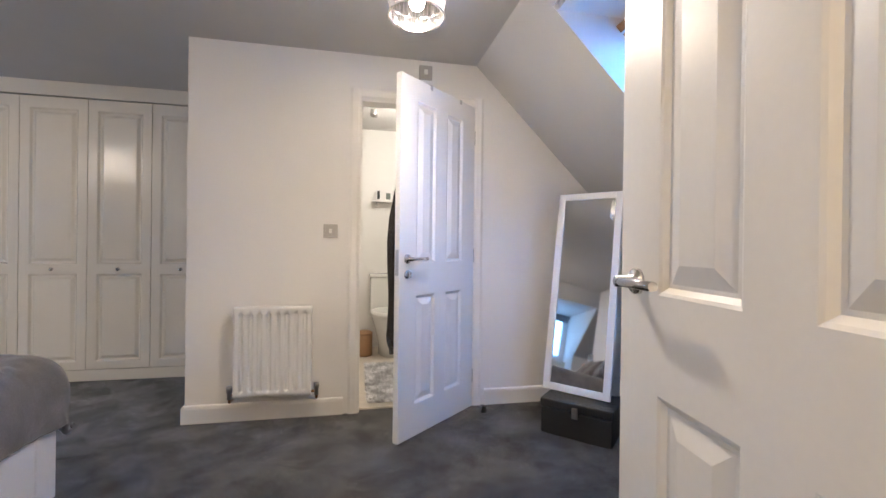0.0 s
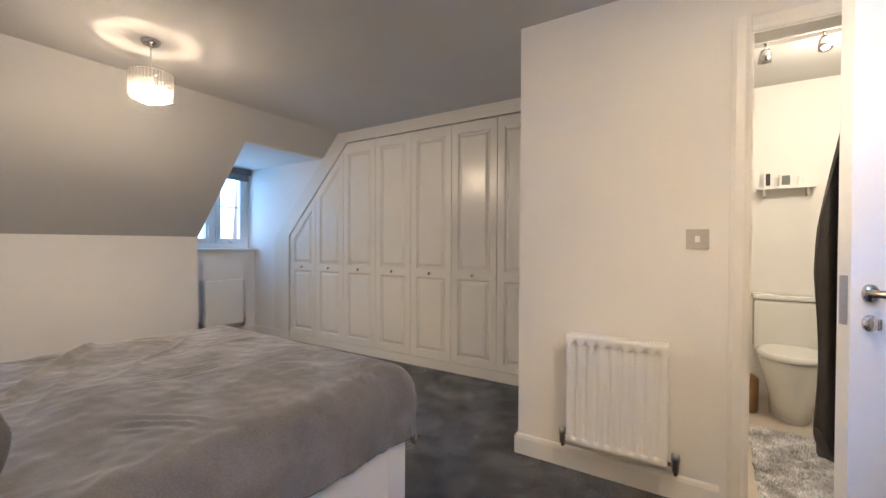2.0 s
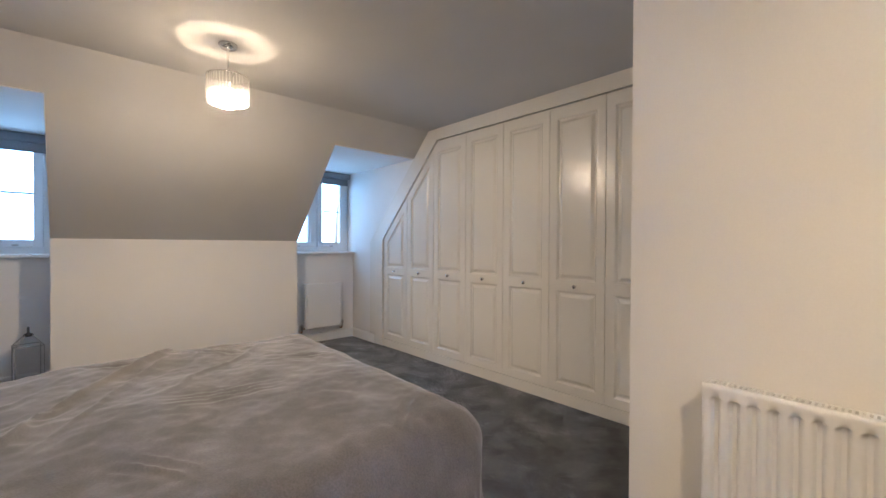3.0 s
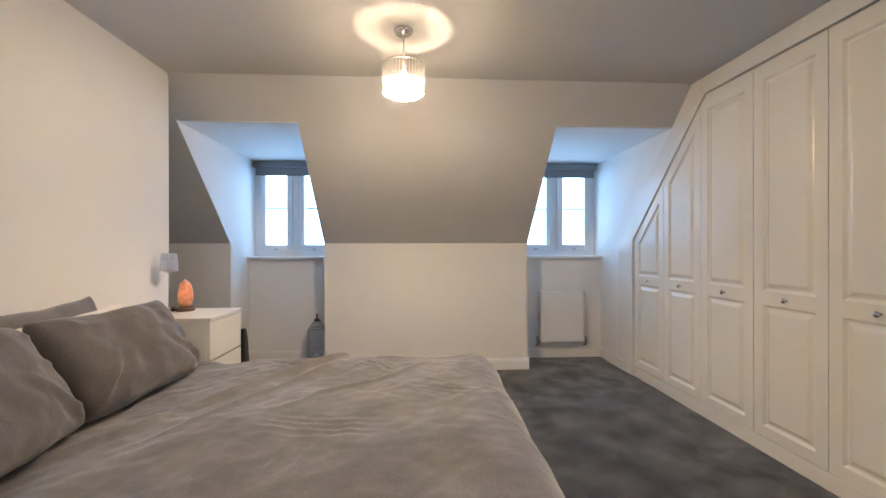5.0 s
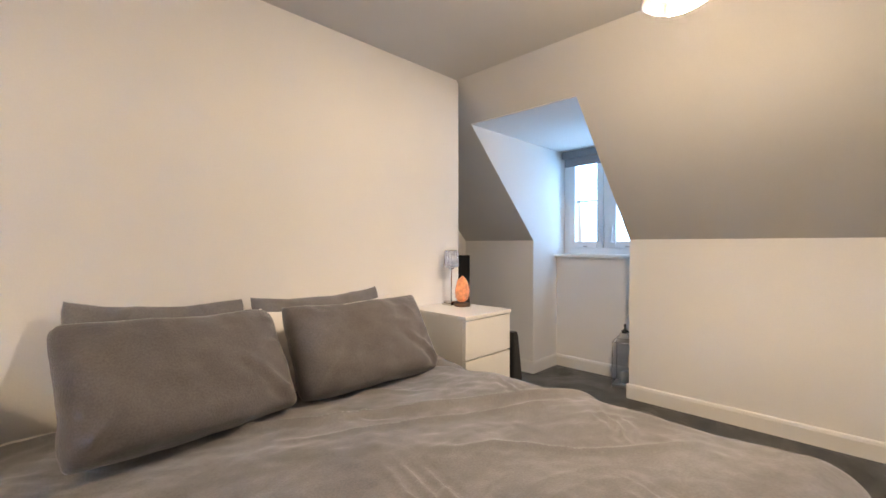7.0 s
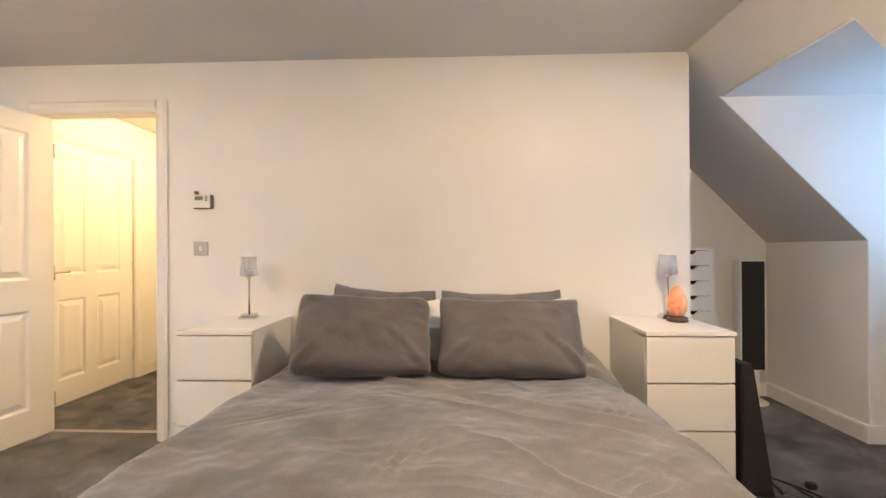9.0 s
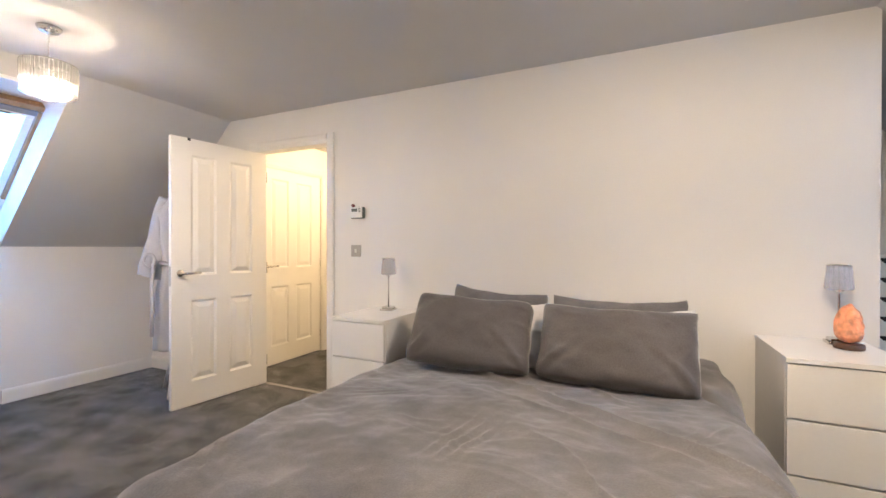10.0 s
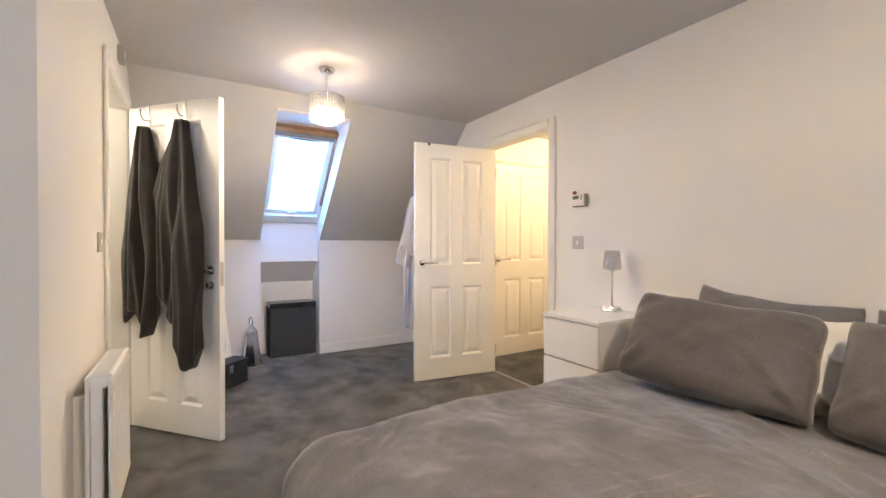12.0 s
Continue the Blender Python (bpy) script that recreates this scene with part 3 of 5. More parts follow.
# ---- fitted wardrobe ----
wardrobe = thing("fitted_wardrobe", "cream panelled fitted wardrobe cut to the sloping ceiling", "wardrobe")
WF = 3.55
EDGES = (-4.56, -4.12, -3.687, -3.238, -2.798, -2.352, -1.912, -1.47)
part("carcass", box(EDGES[0] - 0.02, -1.308, WF + 0.03, 4.12, 0.1, 1.15), CREAM, wardrobe)
part("plinth", box(LX + 0.1, -1.308, WF + 0.004, WF + 0.03, 0.0, 0.085, 0.003), CREAM, wardrobe)


def roofline(x, drop):
    """Height of the sloping ceiling above x, less drop, no higher than the cornice."""
    return min(KZ + (x - LX) * LT - drop * math.sqrt(1 + LT * LT), 2.168)


part("cornice", box(-3.66, -1.308, WF - 0.004, WF + 0.035, 2.178, H - 0.001, 0.004), CREAM, wardrobe, "plain cream board over the doors")
tr = bmesh.new()
TI = -4.58                             # inner upright edge of the trim
tk = LX + (2.172 - KZ + 0.17 * math.sqrt(1 + LT * LT)) / LT
zi = KZ + (TI - LX) * LT - 0.17 * math.sqrt(1 + LT * LT)
add_prism(tr, [(LX + 0.002, 0.0), (TI, 0.0), (TI, zi), (LX + 0.002, KZ - 0.001)], "y", WF - 0.006, WF + 0.06)
add_prism(tr, [(LX + 0.002, KZ - 0.001), (TI, zi), (tk, 2.172), (tk, 2.178), (-3.66, 2.178), (-3.66, H - 0.002), (LC - 0.002, H - 0.004)], "y", WF - 0.006, WF + 0.06)
part("slope_trim", tr, CREAM, wardrobe, "cream trim following the slope")
# black sheet added behind the doors, so that their gaps look shaded
part("gap_shade_sheet", prism([(LX + 0.08, 0.0), (-1.308, 0.0), (-1.308, 2.2), (-3.62, 2.2), (LX + 0.08, KZ + 0.02)], "y", WF + 0.035, WF + 0.05), SHADOWGAP, wardrobe)
part("end_panel", box(EDGES[-1] + 0.003, -1.308, WF + 0.004, WF + 0.03, 0.085, 2.176), CREAM, wardrobe)
WMOULD = ((0.0, 0.0), (0.004, 0.004), (0.012, 0.013), (0.018, 0.0135), (0.026, 0.011), (0.04, 0.002), (0.045, 0.0))
for a, b in zip(EDGES, EDGES[1:]):
    a, b = a + 0.0025, b - 0.0025
    full = roofline(a, 0.178) >= 2.165
    cols = (a, a + 0.062, b - 0.062, b)
    rise = (lambda x: 2.168) if full else (lambda x: roofline(x, 0.178))
    panel_top = (lambda x: 2.168 - 0.085) if full else (lambda x: min(roofline(x, 0.178) - 0.1, 2.083))
    rows = [level(0.09), level(0.15), level(0.826), level(0.902), panel_top, rise]
    holes = {(1, 1), (1, 3)}
    slab = frame_slab(cols, rows, holes, 0.02)
    door = part("door", moved(slab, pose(0, WF + 0.014, 0)), CREAM, wardrobe)
    for i, j in sorted(holes):
        bm = bmesh.new()
        cs = [(cols[i], rows[j](cols[i])), (cols[i + 1], rows[j](cols[i + 1])), (cols[i + 1], rows[j + 1](cols[i + 1])), (cols[i], rows[j + 1](cols[i]))]
        panel_rings(bm, cs, WF + 0.004, -1, WMOULD)
        part("panel", bm, CREAM, door)
    kb = lathe(((0.006, 0), (0.006, 0.012), (0.013, 0.018), (0.014, 0.024), (0.009, 0.029), (0.0, 0.03)), 16)
    part("knob", moved(kb, pose((a + b) / 2, WF + 0.005, 0.864, 90, 0, 0)), CHROME, door, "small chrome knob")


# ---- bed ----
def ridge(p, k):
    return 1 - abs(noise.noise(p * k)) * 2


BX, BHW, BFOOT, BTOP = -2.295, 0.765, 1.84, 0.56
bed = thing("bed", "double bed on a white panelled base", "bed")
part("base", box(BX - 0.77, BX + 0.77, 0.05, 1.87, 0.012, 0.40, 0.008), MELAMINE, bed, "white bed base")
for y0, y1 in ((0.12, 0.92), (0.97, 1.77)):
    p = bmesh.new()
    panel_rings(p, [(y0, 0.06), (y1, 0.06), (y1, 0.33), (y0, 0.33)], 0.0, 1, ((0.0, -0.001), (0.004, -0.012), (0.03, -0.014), (0.034, -0.008)))
    part("side_panel", moved(p, Matrix(((0, 1, 0, BX + 0.77), (1, 0, 0, 0), (0, 0, 1, 0), (0, 0, 0, 1)))), MELAMINE, bed)
p = bmesh.new()
panel_rings(p, [(BX - 0.7, 0.06), (BX + 0.7, 0.06), (BX + 0.7, 0.33), (BX - 0.7, 0.33)], 0.0, 1, ((0.0, -0.001), (0.004, -0.012), (0.03, -0.014), (0.034, -0.008)))
part("end_panel", moved(p, pose(0, 1.87, 0)), MELAMINE, bed)
part("mattress", box(BX - 0.75, BX + 0.75, 0.05, 1.85, 0.40, 0.53, 0.05), LINEN, bed, "white mattress")
for x in (BX - 0.68, BX + 0.68):
    for y in (0.15, 1.72):
        part("foot", lathe(((0.03, 0), (0.03, 0.014)), 12, (x, y)), BLACK, bed)


def throw_point(s, t):
    """A point of the throw: s across, t towards the foot, as lengths along the cloth."""
    R = 0.14
    def over(d):
        if d <= 0:
            return 0.0, 0.0
        a = min(d / R, math.pi / 2)
        return R * math.sin(a), R * (1 - math.cos(a)) + max(0.0, d - R * math.pi / 2)
    foot = BFOOT + 0.035 - 0.02 * max(-1.0, min(1.0, s))
    wide_here = BHW - (0.085 + 0.03 * max(0.0, min(1.0, (t - 1.3) / 0.4)) if s > 0 else 0.02)
    ex, ey = max(0.0, abs(s) - wide_here), max(0.0, t - foot)
    far = (ex ** 2.6 + ey ** 2.6) ** (1 / 2.6)
    out, drop = over(far)
    n = math.hypot(ex, ey) or 1.0
    x = BX + math.copysign(min(abs(s), wide_here) + out * ex / n, s)
    y = min(t, foot) + out * ey / n
    p = Vector((s, t, 0))
    rise = max(0.0, min(1.0, (t - 0.4) / 1.1))
    z = BTOP + 0.035 * rise + 0.02 * rise * max(0.0, min(1.0, -s)) - drop
    # body of the quilt, a few long creases that wander, and patches of fine ones
    z += 0.028 * noise.noise(p * 1.5 + Vector((3, 1, 0))) + 0.012 * noise.noise(p * 3.4 + Vector((1, 8, 0)))
    w = p + 0.22 * Vector((noise.noise(p * 1.4 + Vector((0, 0, 5))), noise.noise(p * 1.4 + Vector((0, 0, 11))), 0))
    q = Vector((w.x * 0.86 - w.y * 0.5, (w.y * 0.86 + w.x * 0.5) * 3.2, 0))
    patch = max(0.0, min(1.0, 0.5 + 1.6 * noise.noise(p * 1.9 + Vector((7, 3, 2)))))
    z += 0.003 * patch * max(0.0, ridge(q * 0.75 + Vector((0.3, 7, 0)), 1.0)) ** 5
    z += 0.003 * (1 - patch) * max(0.0, ridge(Vector((w.x * 2.4, w.y * 1.1, 3)), 1.0)) ** 4
    fine = max(0.0, min(1.0, 0.3 + 2.2 * noise.noise(p * 2.6 + Vector((2, 9, 4)))))
    z += 0.003 * fine * max(0.0, ridge(q * Vector((1, 1, 1)).length + Vector((4, 4, 1)), 2.1)) ** 3
    along, across = 0.83 * s - 0.55 * t, 0.55 * s + 0.83 * t
    for c0, a0, a1, high, wide in ((0.62, -1.6, 0.1, 0.019, 0.016), (0.7, -1.3, -0.3, 0.01, 0.013), (0.95, -1.5, -0.7, 0.01, 0.014), (0.34, -0.9, 0.0, 0.009, 0.015)):
        c = across - c0 - 0.11 * noise.noise(Vector((along * 1.5, c0 * 9, 1))) - 0.03 * noise.noise(Vector((along * 5, c0 * 9, 1)))
        fade = max(0.0, min(1.0, (along - a0) * 4)) * max(0.0, min(1.0, (a1 - along) * 4))
        z += 1.25 * high * fade * math.exp(-abs(c / wide) ** 1.4)
    # small nests of tight wrinkles
    for s0, t0, turn, size in ((0.02, 1.33, 1.45, 0.17), (-0.28, 1.72, 1.2, 0.12), (-0.62, 1.45, 0.7, 0.13), (0.5, 1.05, 0.5, 0.12), (0.62, 1.75, 2.4, 0.15), (-0.15, 0.8, 2.3, 0.11), (-0.7, 1.0, 1.0, 0.1)):
        ds, dt = s - s0, t - t0
        if abs(ds) < 0.3 and abs(dt) < 0.3:
            run, side = ds * math.cos(turn) + dt * math.sin(turn), dt * math.cos(turn) - ds * math.sin(turn)
            side += 0.018 * noise.noise(Vector((run * 11, s0 * 7, 3))) + 0.12 * run * noise.noise(Vector((side * 9, t0 * 5, 1)))
            swell = math.exp(-(run / size) ** 4 - (side / (size * 0.36)) ** 2) * (0.6 + 0.7 * noise.noise(Vector((run * 9, side * 26, s0))))
            z += 0.012 * max(0, swell) * (1 - 1.6 * abs(math.sin(side * math.pi / 0.042)) ** 0.8)
    z += 0.006 * noise.noise(p * 5.3) + 0.004 * noise.noise(p * 10) + 0.0028 * noise.noise(p * 22)
    hang = min(1.0, drop / 0.2)
    wave = hang * (0.012 + 0.024 * (noise.noise(Vector((t * 3.5, s * 3.5, 9))) + 0.6 * noise.noise(Vector((t * 8, s * 8, 2)))))
    x += math.copysign(wave * ex / n, s)
    y += wave * ey / n
    return Vector((x, y, max(z, 0.262 + 0.02 * noise.noise(p * 3))))


def throw_sheet():
    bm = bmesh.new()
    nu, nv = 270, 270
    left, right = -BHW - 0.36, BHW + 0.245
    grid = []
    for j in range(nv + 1):
        t = 0.22 + (BFOOT + 0.43 - 0.22) * j / nv
        hem = 0.012 * noise.noise(Vector((t * 2, 5, 0)))
        grid.append([bm.verts.new(throw_point((left + (right - left) * i / nu) * (1 + hem), t)) for i in range(nu + 1)])
    for j in range(nv):
        for i in range(nu):
            bm.faces.new((grid[j][i], grid[j][i + 1], grid[j + 1][i + 1], grid[j + 1][i])).smooth = True
    return bm


throw = tagged(part("throw", throw_sheet(), PLUSH), "rumpled mid-grey plush duvet cover spread over the bed", "duvet")
sol = throw.modifiers.new("thickness", "SOLIDIFY")
sol.thickness, sol.offset = 0.022, -1


def pillow(name, label, m, w, h, d, mat, seed, group="", corner=0.018, blunt=0.04):
    """A stuffed pillow lying in x (width) and z (height), d thick, with creased corners."""
    bm = bmesh.new()
    nu, nv = 60, 44
    faces = {}
    for s in (-1, 1):
        for j in range(nv + 1):
            for i in range(nu + 1):
                u, v = 2 * i / nu - 1, 2 * j / nv - 1
                edge = (1 - abs(u) ** 5) * (1 - abs(v) ** 4)
                pinch = 1 - corner * 2 * (1 - abs(u) ** 2.2) * abs(v) ** 5
                soft = 1 - (blunt if v > 0 else 0.06) * (abs(u) * abs(v)) ** 7
                pinch_u = 1 - corner * 1.4 * (1 - abs(v) ** 2.2) * abs(u) ** 5
                x, z = u * w / 2 * pinch_u * soft, v * h / 2 * pinch * soft
                p = Vector((u * 1.7, v * 1.2, seed + s * 3.0))
                puff = d / 2 * max(edge, 0) ** 0.42 * (1.0 - 0.14 * v) * (0.86 + 0.14 * (1 - u * u))
                crease = 0.016 * noise.noise(p * 1.1) + 0.007 * noise.noise(p * 2.6 + Vector((5, 1, 0))) + 0.0015 * noise.noise(p * 6 + Vector((2, 7, 0))) + 0.01 * max(0, ridge(Vector((u * 0.9 + v * 0.8, (v - u) * 0.9, seed)), 1.0)) ** 7 * (abs(u) * 0.8 + 0.2)
                # folds that run in from the lower corners, where the stuffing slumps
                for cu in (-1, 1):
                    du, dv = (u - cu) * w / 2, (v + 1) * h / 2
                    run, off = -cu * du * 0.7 + dv * 0.71, -cu * du * 0.71 - dv * 0.7 + 0.03 * noise.noise(Vector((dv * 7, cu, seed)))
                    crease += 0.018 * max(0, 1 - run / 0.32) * min(1, max(0, run) / 0.04) * (math.exp(-(off / 0.016) ** 2) - math.exp(-((off - 0.034) / 0.02) ** 2))
                y = s * (puff + crease * min(1, edge * 2.2) ** 1.5)
                key = (i, j, 0 if i in (0, nu) or j in (0, nv) else s)
                if key not in faces:
                    sag = -0.012 * (1 - u * u) * abs(v) ** 3 + (0.008 * abs(u) ** 6 * v ** 5 if v > 0 else 0) + 0.007 * u * math.sin(seed) * (v > 0) * v
                    wob = 0.008 * noise.noise(Vector((u * 2.2, v * 2.2, seed + 8))) + 0.002 * noise.noise(Vector((u * 6, v * 6, seed)))
                    faces[key] = bm.verts.new((x + wob, y, z + sag + wob))
    for s in (-1, 1):
        for j in range(nv):
            for i in range(nu):
                ks = [(i + p, j + q, 0 if i + p in (0, nu) or j + q in (0, nv) else s) for p, q in ((0, 0), (1, 0), (1, 1), (0, 1))]
                try:
                    bm.faces.new([faces[k] for k in ks]).smooth = True
                except ValueError:
                    pass
    ob = tagged(part(name, bm, mat), label, "pillow", group)
    ob.matrix_world = m
    return ob


GREYP = "plump grey plush pillow propped upright on the bed"
pillow("pillow", GREYP, pose(-1.992, 0.525, 0.757, 33, -2.5, 9), 0.645, 0.395, 0.2, PILLOWCASE, 1.0, "front pillows", 0.03, 0.11)
pillow("pillow", GREYP, pose(-2.683, 0.472, 0.735, 31, -1.5, 0.5), 0.70, 0.388, 0.19, PILLOWCASE, 5.0, "front pillows", 0.03)
pillow("pillow", "white cotton pillow tucked between grey ones", pose(-2.03, 0.285, 0.712, 24, 0, 2), 0.66, 0.37, 0.13, LINEN, 9.0, "white pillows")
pillow("pillow", "white cotton pillow tucked between grey ones", pose(-2.69, 0.275, 0.702, 24, 1, 0), 0.72, 0.38, 0.13, LINEN, 12.0, "white pillows")
# back pillows get PLUSH, not PILLOWCASE: the light on them is put into the colour
pillow("pillow", "grey plush pillow leaning against the wall", pose(-2.005, 0.135, 0.745, 16, -3.5, 0), 0.60, 0.40, 0.12, PLUSH, 15.0, "back pillows", 0.035)
pillow("pillow", "grey plush pillow leaning against the wall", pose(-2.68, 0.135, 0.73, 16, 0.5, 0), 0.70, 0.39, 0.12, PLUSH, 19.0, "back pillows", 0.035)
# bulging roll of the duvet itself, added as a separate piece
fold = bmesh.new()
rows_f = []
for i in range(41):
    t = i / 40
    y = 0.02 + 0.72 * t
    size = math.sin(math.pi * min(1.0, 0.5 + t * 0.5)) ** 0.6 if t > 0 else 1.0
    prof = []
    for j in range(25):
        a = math.pi * (j / 24) * 1.15 - 0.25
        r = 0.095 * (0.25 + 0.75 * size) * (1 + 0.14 * noise.noise(Vector((t * 3.5, a * 1.5, 2))))
        prof.append(fold.verts.new((-3.075 - 0.02 * t - r * 1.15 * math.cos(a), y, 0.515 + r * 1.05 * math.sin(a) + 0.012 * noise.noise(Vector((t * 5, j * 0.3, 7))))))
    rows_f.append(prof)
for lo, hi in zip(rows_f, rows_f[1:]):
    for j in range(24):
        fold.faces.new((lo[j], lo[j + 1], hi[j + 1], hi[j])).smooth = True
folded = tagged(part("blanket", fold, PLUSH), "grey plush duvet bulging in a roll along the bed edge", "blanket")
sol = folded.modifiers.new("thickness", "SOLIDIFY")
sol.thickness = 0.02


# ---- bedside furniture ----
def nightstand(label, x0, x1, m):
    """Three-drawer chest; its front faces +y."""
    root = thing("nightstand", label, "nightstand", m, "nightstands")
    d0, d1, z1 = 0.012, 0.485, 0.76
    part("top", box(x0 - 0.004, x1 + 0.004, d0, d1 + 0.006, z1 - 0.02, z1, 0.002), MELAMINE, root)
    part("side", box(x0, x0 + 0.018, d0, d1 - 0.022, 0, z1 - 0.0205), MELAMINE, root)
    part("side", box(x1 - 0.018, x1, d0, d1 - 0.022, 0, z1 - 0.0205), MELAMINE, root)
    part("back", box(x0 + 0.019, x1 - 0.019, d0, d0 + 0.012, 0, z1 - 0.0205), MELAMINE, root)
    part("plinth", box(x0 + 0.019, x1 - 0.019, d1 - 0.06, d1 - 0.045, 0, 0.07), MELAMINE, root)
    part("recess", box(x0 + 0.0185, x1 - 0.0185, d1 - 0.06, d1 - 0.05, 0.071, z1 - 0.021), MELAMINE, root, "shadowed finger gap behind the drawers")
    for k in range(3):
        zb = 0.078 + k * 0.222
        dr = part("drawer", box(x0 + 0.001, x1 - 0.001, d1 - 0.02, d1, zb, zb + 0.213, 0.0015), MELAMINE, root)
        part("drawer_box", box(x0 + 0.024, x1 - 0.024, d1 - 0.045, d1 - 0.021, zb + 0.01, zb + 0.15), MELAMINE, dr)
    return root


nightstand("white three-drawer nightstand between the door and bed", -1.437, -1.06, Matrix())
nightstand("white three-drawer nightstand beside the alcove", -3.718, -3.315, Matrix())


def table_lamp(label, m):
    root = thing("table_lamp", label, "table lamp", m, "bedside lamps")
    bs = box(-0.045, 0.045, -0.045, 0.045, 0, 0.012, 0.003)
    add_box(bs, -0.036, 0.036, -0.036, 0.036, 0.0125, 0.026, 0.003)
    part("base", bs, CHROME, root)
    part("stem", lathe(((0.0, 0.026), (0.005, 0.0265), (0.005, 0.222), (0.009, 0.228), (0.0, 0.23)), 16), CHROME, root)
    part("cup", lathe(((0.0, 0.2305), (0.012, 0.232), (0.022, 0.24), (0.026, 0.252), (0.024, 0.253), (0.0, 0.244)), 20), CHROME, root, "chrome cup under the shade")
    for k in range(5):
        a = 2 * math.pi * k / 5
        c, d = math.cos(a), math.sin(a)
        part("petal", tube([(0.018 * c, 0.018 * d, 0.25), (0.026 * c, 0.026 * d, 0.268), (0.02 * c, 0.02 * d, 0.288)], 0.004, 6), CHROME, root)
    shade = part("shade", lathe(((0.047, 0.244), (0.049, 0.25), (0.04, 0.352), (0.038, 0.352), (0.0465, 0.25), (0.0445, 0.244), (0.047, 0.244)), 28), FACETED, root, "faceted glass shade")
    for k in range(14):
        a = 2 * math.pi * k / 14
        part("facet", tube([(0.0495 * math.cos(a), 0.0495 * math.sin(a), 0.25), (0.041 * math.cos(a), 0.041 * math.sin(a), 0.35)], 0.0025, 6), FACETED, shade)
    part("rim", lathe(((0.037, 0.351), (0.042, 0.351), (0.042, 0.356), (0.037, 0.356), (0.037, 0.351)), 28), CHROME, root)
    return root


table_lamp("small chrome lamp with glass shade, unlit, beside the door", pose(-1.235, 0.11, 0.7605, 0, 0, 8))
table_lamp("small chrome lamp with glass shade behind the salt lamp", pose(-3.60, 0.105, 0.7605, 0, 0, -5))

salt = thing("salt_lamp", "orange rough salt crystal lamp on a wooden base", "salt lamp", pose(-3.602, 0.2, 0.7605))
part("base", lathe(((0.05, 0), (0.052, 0.006), (0.05, 0.022), (0.044, 0.024)), 24), WOODBASE, salt)
rock = bmesh.new()
bmesh.ops.create_icosphere(rock, subdivisions=4, radius=1.0)
for v in rock.verts:
    n = v.co.normalized()
    r = 1 + 0.1 * noise.noise(n * 1.6 + Vector((4, 4, 1))) + 0.09 * noise.noise(n * 4.2) + 0.04 * noise.noise(n * 9)
    taper = 1.02 - 0.3 * max(0, n.z) + 0.12 * max(0, -n.z)
    flat = 0.036 * r * taper * (1 - min(1, abs(n.z)) ** 3.4) ** 0.55 / max(1e-4, math.hypot(n.x, n.y))
    v.co = Vector((n.x * flat * 1.3, n.y * flat * 1.1, 0.106 + n.z * 0.083 * (1 + 0.12 * noise.noise(n * 2.2))))
part("crystal", rock, SALT, salt, "rough orange salt crystal")


# ---- pendants ----
def pendant(label, m, lit):
    root = thing("pendant_lamp", label, "pendant lamp", m, "pendants")
    part("ceiling_rose", lathe(((0.0, 0.335), (0.05, 0.335), (0.05, 0.327), (0.04, 0.313), (0.012, 0.303), (0.0, 0.303)), 28), CHROME, root)
    part("cable", tube([(0, 0, 0.305), (0.001, 0, 0.2), (0, 0, 0.12)], 0.0035, 8), CORD, root)
    part("lamp_holder", lathe(((0.0, 0.125), (0.012, 0.123), (0.015, 0.11), (0.015, 0.088), (0.011, 0.088)), 16), PLASTIC, root)
    bulb = part("bulb", lathe(((0.029, 0.056), (0.0265, 0.045), (0.02, 0.036), (0.01, 0.031), (0.0, 0.0302)), 20), lit, root, "lit warm bulb")
    part("bulb_skirt", lathe(((0.0285, 0.074), (0.0292, 0.066), (0.0292, 0.0565)), 20), SKIRT, bulb, "softly lit upper bulb")
    part("bulb_neck", lathe(((0.011, 0.092), (0.02, 0.087), (0.027, 0.0805), (0.0285, 0.0745)), 20), PLASTIC, bulb)
    for z in (0.146, 0.0):
        part("ring", lathe(((0.105, z), (0.111, z), (0.111, z + 0.005), (0.105, z + 0.005), (0.105, z)), 40), CHROME, root)
    for a in (0, 120, 240):
        part("spoke", tube([(0.015 * math.cos(radians(a)), 0.015 * math.sin(radians(a)), 0.112), (0.106 * math.cos(radians(a)), 0.106 * math.sin(radians(a)), 0.148)], 0.002, 6), CHROME, root)
    long_drop = mesh_of("drop", box(-0.006, 0.006, -0.0025, 0.0025, 0, 0.09, 0.0015), FROSTED)
    short_drop = mesh_of("drop", box(-0.006, 0.006, -0.0025, 0.0025, 0, 0.055, 0.0015), CRYSTAL)
    for k in range(40):
        a = 2 * math.pi * k / 40
        for me, r, z in ((long_drop, 0.1095, 0.056), (short_drop, 0.1055, 0.003)):
            o = new("drop", me)
            o.parent = root
            o.matrix_basis = pose(r * math.cos(a), r * math.sin(a), z, 0, 0, math.degrees(a) + 90 + 16 * math.sin(k * 2.4 + z * 40))
    return root


pendant("lit pendant with a drum of clear acrylic drops", pose(-0.1, 1.473, 1.954), BULB_NEAR_DOOR)
pendant("lit pendant with a drum of clear acrylic drops", pose(-3.15, 1.558, 1.954, 0, 0, 4), BULB)


